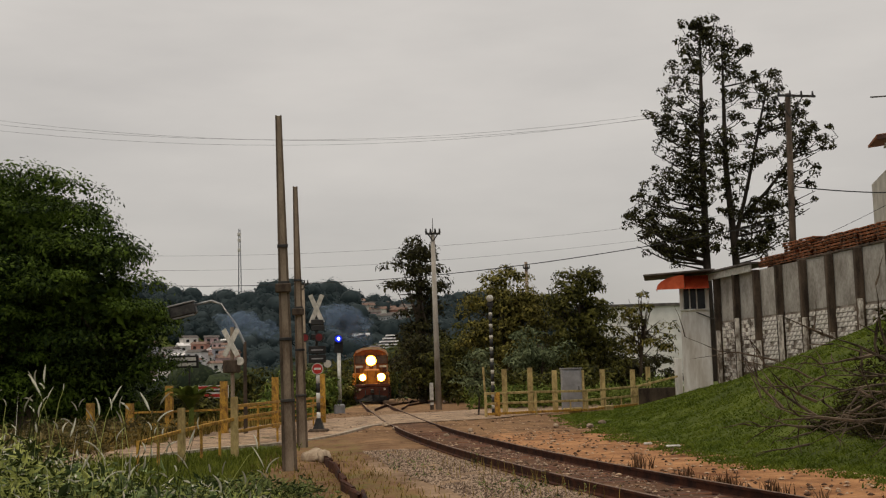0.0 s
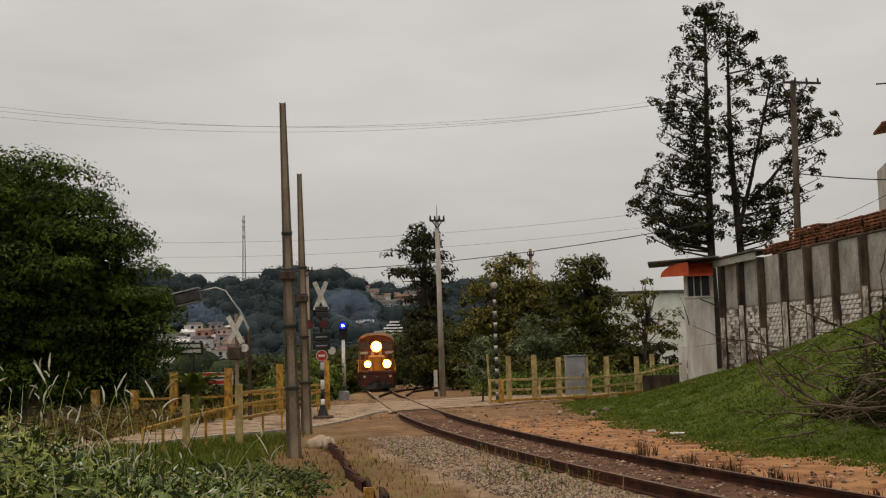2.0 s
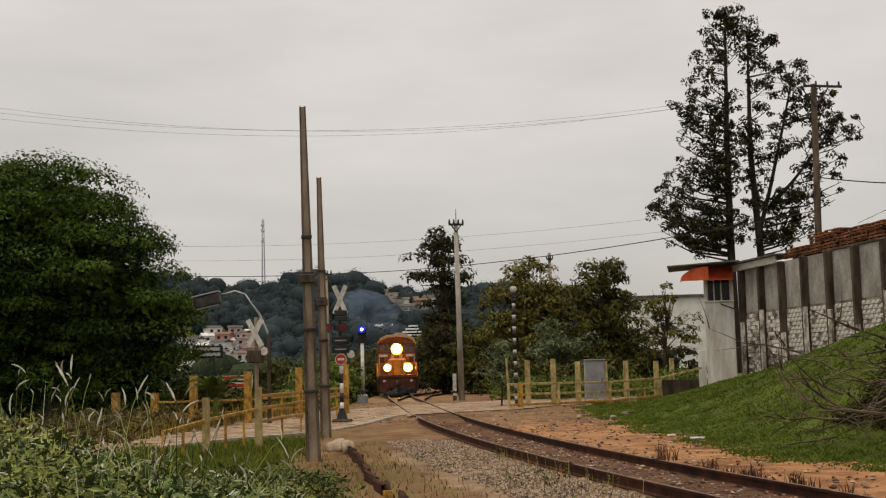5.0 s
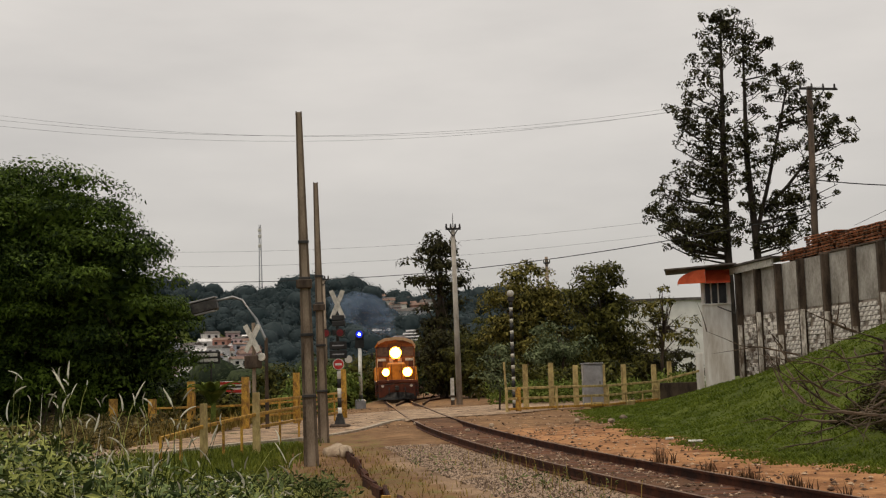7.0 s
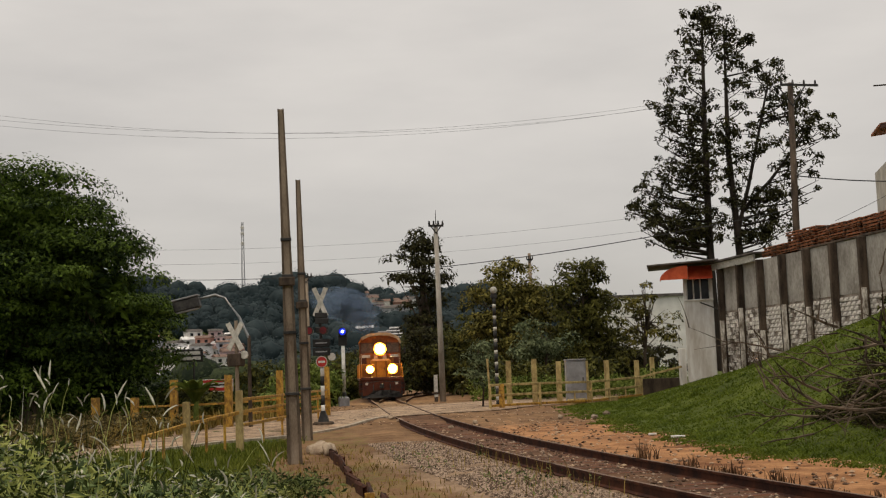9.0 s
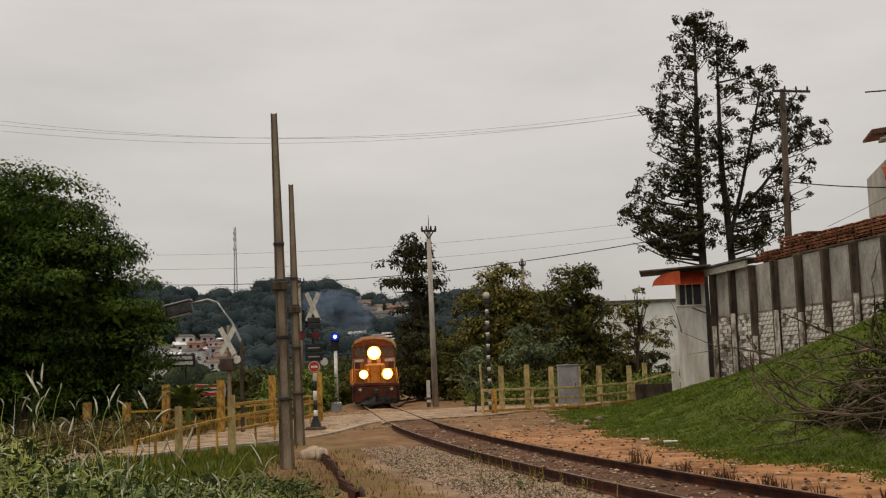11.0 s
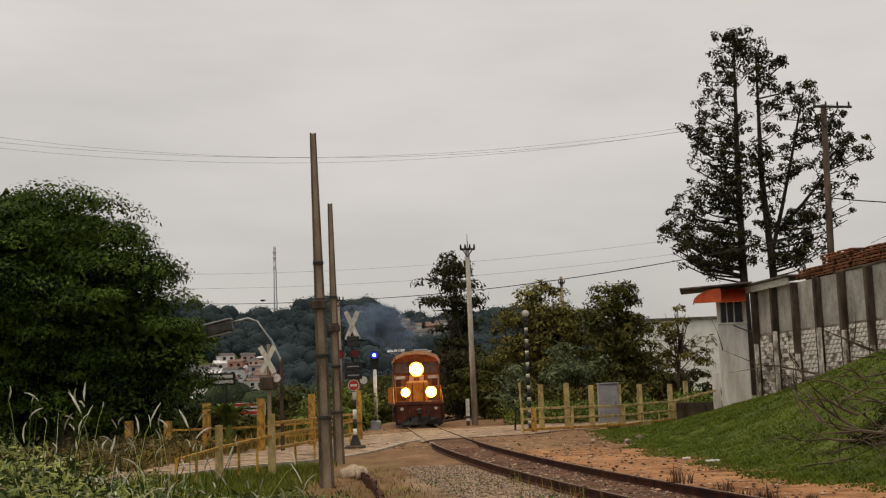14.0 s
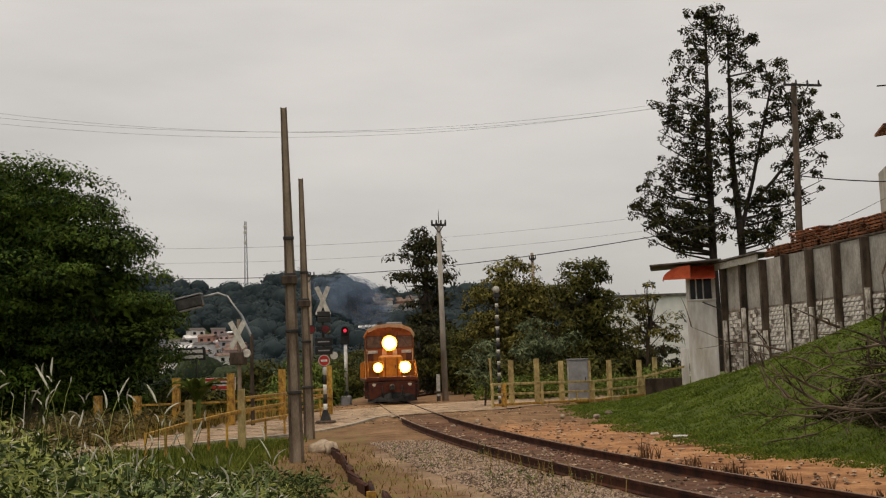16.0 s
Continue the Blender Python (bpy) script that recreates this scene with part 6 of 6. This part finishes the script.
def track_weeds():
    g = np.random.default_rng(18)
    c = 34
    yc = 14.5 + 11 * g.random(c) ** 1.8
    xc = track_x(yc) + g.uniform(1.05, 1.6, c)
    n = 16
    x, y = np.repeat(xc, n) + g.normal(0, 0.07, c * n), np.repeat(yc, n) + g.normal(0, 0.09, c * n)
    h = np.repeat(g.uniform(0.08, 0.38, c) * (g.random(c) < 0.8), n) * g.uniform(0.5, 1, c * n) + 0.05
    tagged(part("track_weeds", blades(x, y, h, 0.014, g, 0.35), STRAW), "brown dry weeds growing along the rail", "weeds", kind="stuff")
    n = 210
    y = g.uniform(17, 27, n)
    x = track_x(y) - 1.05 - 1.6 * g.random(n) ** 2
    tagged(part("dry_stalks", blades(x, y, 0.1 + 0.38 * g.random(n) ** 2, 0.007, g, 0.25), DRYGRASS), "thin pale dry stalks standing in the ballast", "grass", kind="stuff")
    c = 15
    yc = g.uniform(15, 27, c)
    xc = track_x(yc) - g.uniform(1.1, 3.4, c)
    pts = np.stack([np.repeat(xc, 30), np.repeat(yc, 30), np.repeat(ground_z(xc, yc) + 0.12, 30)], -1)
    pts += g.normal(0, 1, pts.shape) * [0.14, 0.14, 0.08]
    tagged(part("ballast_weeds", leaves(pts, g, 0.08, 0.3, -0.3, 0.03), DARKWEED), "small grey-green weeds in the ballast", "weeds", kind="stuff")


def foreground_weeds():
    g = np.random.default_rng(19)

    def clumps(c, y0, y1, a0, a1, tops, each, size, slim, leaf, name, label):
        yc = g.uniform(y0, y1, c)
        fx = g.random(c)
        xc = (a0 + fx * (a1 - a0)) * yc
        top = np.interp(fx, [0, 0.25, 0.5, 0.8, 1.0], tops) * g.uniform(0.3, 1.15, c) * np.interp(yc, [9, 14, 19], [1.2, 1.0, 0.9])
        f = g.random(c * each) ** 0.7
        pts = np.stack([np.repeat(xc, each), np.repeat(yc, each), np.repeat(ground_z(xc, yc), each) + np.repeat(top, each) * f], -1)
        pts += g.normal(0, 1, pts.shape) * [0.13, 0.13, 0.05]
        tagged(part(name, leaves(pts, g, size, slim, 0.0, 0.04), leaf), label, "weeds", kind="stuff")

    clumps(320, 9.5, 19, -0.40, -0.13, [1.4, 1.12, 0.75, 0.46, 0.3], 80, 0.12, 0.26, WEED, "leafy_weeds", "rank leafy green weeds on the near verge")
    clumps(135, 11, 18, -0.40, -0.15, [1.3, 1.1, 0.85, 0.6, 0.4], 46, 0.165, 0.42, BLUEWEED, "grey_weeds", "broad grey-green weeds on the near verge")
    clumps(70, 18.5, 22.5, -0.22, -0.105, [0.3, 0.34, 0.34, 0.3, 0.2], 50, 0.11, 0.36, DARKWEED, "dark_weeds", "low dark green weeds beside the rusty edging")
    n = 7000
    y = g.uniform(9, 20, n)
    fx = g.random(n)
    x = -0.41 * y + fx * 0.29 * y
    patch = np.array([noise.noise(Vector((a * 1.1, b * 0.7, 5))) for a, b in zip(x, y)])
    h = np.interp(fx, [0, 0.3, 0.6, 1.0], [0.85, 0.68, 0.5, 0.3]) * g.uniform(0.45, 1.15, n) * (0.85 + 0.5 * patch)
    tagged(part("tall_grass", blades(x, y, h, 0.008, g, 0.7), WEED), "tall rank grass blades on the near verge", "grass", kind="stuff")


def pale_blades():
    g = np.random.default_rng(41)
    n = 5
    y = g.uniform(8.5, 13, n)
    f = g.random(n) ** 1.5
    x = (-0.39 + f * 0.15) * y
    h = np.interp(f, [0, 0.5, 1], [2.35, 1.9, 1.2]) * g.uniform(0.65, 1.05, n)
    tagged(part("pale_blades", blades(x, y, h, 0.009, g, 0.35), SEED), "long pale bleached grass blades on the near verge", "grass", kind="stuff")


pale_blades()


def glint_leaves():
    """Curled leaves hanging among the weeds, their pale colour imitating the sky's glint."""
    g = np.random.default_rng(52)
    n = 760
    y = g.uniform(10, 18, n)
    f = g.random(n)
    x = (-0.39 + f * 0.25) * y
    top = np.interp(f, [0, 0.3, 0.6, 1], [1.45, 1.15, 0.75, 0.45])
    z = ground_z(x, y) + top * g.uniform(0.25, 1.0, n)
    tagged(part("glint_leaves", leaves(np.stack([x, y, z], -1), g, 0.13, 0.22, -0.5, 0.02), SEED), "curled leaves, paled for the sky's glint, among the rank weeds", "weeds", kind="stuff")


glint_leaves()


def seed_stalks():
    g = random.Random(20)
    stalks, heads = [], []
    for i in range(80):
        y = g.uniform(11, 17)
        f = g.random() ** 1.2
        x = (-0.385 + f * 0.22) * y
        h = np.interp(f, [0, 0.6, 1], [2.15, 1.75, 1.0]) * (1 - 0.5 * g.random() ** 1.6)
        z = gz(x, y)
        lx, ly = g.gauss(0.08, 0.2), g.gauss(0, 0.2)
        pts = [Vector((x, y, z)), Vector((x + lx * 0.3, y + ly * 0.3, z + h * 0.55)), Vector((x + lx, y + ly, z + h * 0.92)), Vector((x + lx * 1.3, y + ly * 1.3, z + h))]
        stalks.append(tube(pts, [0.005, 0.0045, 0.004, 0.003], 4))
        ln, nod = g.uniform(0.08, 0.24), g.uniform(-0.8, 0.8)
        p, a = pts[3], g.uniform(-0.5, 0.5)
        run = [p]
        for k in range(5):
            a += nod * 0.3
            p = p + Vector((math.sin(a), g.gauss(0, 0.15), math.cos(a))) * ln / 5
            run.append(p)
        w = g.uniform(0.006, 0.0115)
        heads.append(tube(run, [0.003, w, w * 1.15, w, w * 0.8, 0.002], 5))
    tagged(part("grass_stalks", joined(stalks), WEED), "thin tall grass stalks on the near verge", "grass", kind="stuff")
    tagged(part("seed_heads", joined(heads), SEED), "pale feathery seed heads on tall grass", "grass", kind="stuff")


def brush_pile():
    """A heap of cut, bare branches sprawling down the bank, with grass grown through it."""
    t = thing("brush_pile", Matrix(), "sprawling heap of bare dead branches on the grassy bank", "brush pile")
    g = random.Random(27)

    def branch(p, d, ln, r, depth, out):
        pts, rad = [p.copy()], [r]
        for k in range(5):
            d = (d + Vector((g.gauss(0, 0.16), g.gauss(0, 0.16), g.gauss(0.0, 0.13)))).normalized()
            p = p + d * ln / 5
            pts.append(p.copy())
            rad.append(r * (1 - 0.17 * (k + 1)))
            if depth and g.random() < 0.6:
                nd = (d + Vector((g.gauss(0, 0.6), g.gauss(0, 0.5), g.gauss(0.12, 0.4)))).normalized()
                branch(p, nd, ln * g.uniform(0.3, 0.55), r * 0.6, depth - 1, out)
        out.append(tube(pts, rad, 5))

    for i in range(17):
        y = g.uniform(20.5, 26.0)
        x = float(edge_x(y)) + g.uniform(2.6, 4.4)
        z = gz(x, y) + g.uniform(0.15, 1.0)
        out = []
        branch(Vector((x, y, z)), Vector((-1, g.gauss(0, 0.35), g.uniform(-0.55, 0.05))).normalized(), g.uniform(1.6, 3.6), g.uniform(0.03, 0.065), 2, out)
        part("branch", joined(out), DEADWOOD, t)
    gg = np.random.default_rng(28)
    n = 19000
    y = gg.uniform(20, 28, n)
    u = gg.random(n)
    x = edge_x(y) + 2.7 + 3.6 * u
    z = ground_z(x, y) + (0.1 + 1.8 * smooth(0.05, 0.6, u)) * gg.random(n)
    tagged(part("mound_scrub", leaves(np.stack([x, y, z], -1), gg, 0.16, 0.25, -0.2, 0.08), leafy("scrub_leaf", (0.014, 0.012, 0.006), (0.062, 0.052, 0.02), 0.6)), "tangled brown and green scrub over the mound", "scrub", kind="stuff")
    n = 7000
    y = gg.uniform(29, 41, n)
    x = wall_x(y) - 3.4 * gg.random(n) ** 1.3
    z = ground_z(x, y) + 1.1 * gg.random(n) * smooth(41, 36, y) + 0.15
    tagged(part("bank_scrub", leaves(np.stack([x, y, z], -1), gg, 0.26, 0.4, 0, 0.15), LEAF_MID), "dark leafy scrub growing against the wall", "scrub", kind="stuff")


def fence_scrub():
    g = np.random.default_rng(33)
    n = 9000
    x = g.uniform(1.6, 14, n)
    y = g.uniform(66, 74, n) + 0.2 * x
    top = 1.2 + 0.9 * np.array([noise.noise(Vector((a * 0.5, 2, 1))) for a in x])
    z = ground_z(x, y) + top * g.random(n) ** 0.7
    tagged(part("fence_scrub", leaves(np.stack([x, y, z], -1), g, 0.26, 0.4, -0.1, 0.12), LEAF_BRIGHT), "green scrub growing behind the yellow fence", "scrub", kind="stuff")
    n = 7000
    x = g.uniform(-14, -6.2, n)
    y = g.uniform(34, 60, n)
    keep = (x < -6.6 - (60 - y) * 0.12)
    x, y = x[keep], y[keep]
    tagged(part("roadside_grass", blades(x, y, 0.25 + 0.5 * g.random(len(x)), 0.03, g, 0.5), DRYGRASS), "dry brownish grass beyond the railing", "grass", kind="stuff")
    n = 5200
    x = g.uniform(-13.5, -7.6, n)
    y = g.uniform(27, 42, n)
    keep = x < -9.6 + (y - 27) * 0.13 - 1.2 * (y > 34)
    x, y = x[keep], y[keep]
    z = ground_z(x, y) + 0.75 * g.random(len(x)) ** 0.8
    tagged(part("roadside_weeds", leaves(np.stack([x, y, z], -1), g, 0.24, 0.3, -0.1, 0.1), leafy("brownish_weed", (0.05, 0.042, 0.016), (0.22, 0.18, 0.075), 0.8)), "brownish green weeds beside the road", "weeds", kind="stuff")


fence_scrub()
bank_grass()
verge_grass()
track_weeds()
foreground_weeds()
seed_stalks()
brush_pile()

# ---- blocks of the lower wall, laid last: the nearest as pieces, the rest in one ----
laid = []
for course in range(22):
    z = 0.1 + course * 0.2
    for k in range(44):
        s = 0.2 + k * 0.4 + (0.2 if course % 2 else 0)
        if z > float(wall_z(63 - s * 0.985)) - 0.1 and z < MID - 0.05 and brng.random() > 0.13:
            laid.append((s, 0.07 - brng.uniform(0, 0.025), z))
laid.sort(reverse=True)
for p in laid[:300]:
    ob = new("block", brng.choice(block_meshes))
    ob.parent, ob.location = works, p
rest = []
for p in laid[300:]:
    me = brng.choice(block_meshes)
    rest.append(([tuple(v.co + Vector(p)) for v in me.vertices], [tuple(f.vertices) for f in me.polygons]))
tagged(part("far_blocks", joined(rest), BLOCK, works), kind="stuff")


def swallow():
    t = thing("bird", Matrix.Translation((-20, 45, 40)), "small dark bird swooping across the grey sky", "bird")
    bm = bmesh.new()
    bmesh.ops.create_icosphere(bm, subdivisions=2, radius=0.05, matrix=Matrix.Diagonal((0.8, 2.0, 0.8, 1)))
    part("body", bm, BLACK, t, smooth=True)
    for s in (-1, 1):
        bm = bmesh.new()
        bm.faces.new([bm.verts.new(p) for p in ((0, 0.05, 0), (s * 0.12, 0.04, 0.03), (s * 0.2, -0.06, 0.01), (0, -0.03, 0))])
        bmesh.ops.solidify(bm, geom=bm.faces[:], thickness=0.008)
        part("wing", bm, BLACK, t)
    bm = bmesh.new()
    bm.faces.new([bm.verts.new(p) for p in ((-0.015, -0.08, 0), (0.015, -0.08, 0), (0.05, -0.17, 0), (-0.05, -0.17, 0))])
    bmesh.ops.solidify(bm, geom=bm.faces[:], thickness=0.006)
    part("tail", bm, BLACK, t)
    return t


bird = swallow()


def motions():
    """The locomotive rolls in, its wheels turn, the smoke drifts with it, the signal goes from blue to red, and a bird swoops past."""
    speed, start = 1.85, 95.0
    rows, haze = [], []
    for k in range(9):
        t = 2.0 * k
        y = start - speed * t
        s = float(track_x(y + 6) - track_x(y - 1)) / 7.0
        rows.append((t, Matrix.Translation((float(track_x(y)) - 0.03 - 0.0075 * t, y, 0)) @ pose(0, 0, 0, 0, 0, -math.degrees(math.atan(s)))))
        haze.append((t, Matrix.Translation((float(track_x(y + 8)) - 0.3 + 0.15 * math.sin(k), y + 8, 4.7 - 0.04 * t))))
    walk(loco, rows)
    walk(plume, haze)
    walk(drift, [(t, Matrix.Translation((-16.0 - 3.0 * t, 120, 6.2 + 0.05 * t))) for t in (0, 4, 8, 12, 16)])
    for w in wheelsets:
        base = w.location.copy()
        turn = []
        for k in range(65):
            t = 0.25 * k
            turn.append((t, Matrix.Translation(base) @ pose(0, 0, 0, math.degrees(speed * t / 0.5), 0, 0)))
        walk(w, turn)
    flight = [(0, -14.0, 24.0, -75), (12.8, -13.0, 21.0, -75), (13.1, -8.63, 16.73, -75), (13.2, -6.21, 15.61, -70), (13.3, -4.01, 14.44, -60), (13.4, -2.61, 13.37, -70), (13.5, -2.48, 11.89, -140), (13.6, -3.03, 10.33, 150), (13.7, -4.03, 8.89, 130), (13.8, -4.95, 7.62, 130), (13.9, -5.98, 6.39, 130), (14.3, -14.0, 5.0, 110), (16, -15.0, 4.5, 90)]
    walk(bird, [(t, Matrix.Translation((x, 45, z)) @ pose(0, 0, 0, 0, 0, a)) for t, x, z, a in flight])
    at = signal_vane.location.copy()
    walk(signal_vane, [(t, Matrix.Translation(at) @ pose(0, 0, 0, 0, a, 0)) for t, a in ((0, 0), (14.2, 0), (14.233, 60), (14.267, 120), (14.3, 180), (16, 180))])


motions()
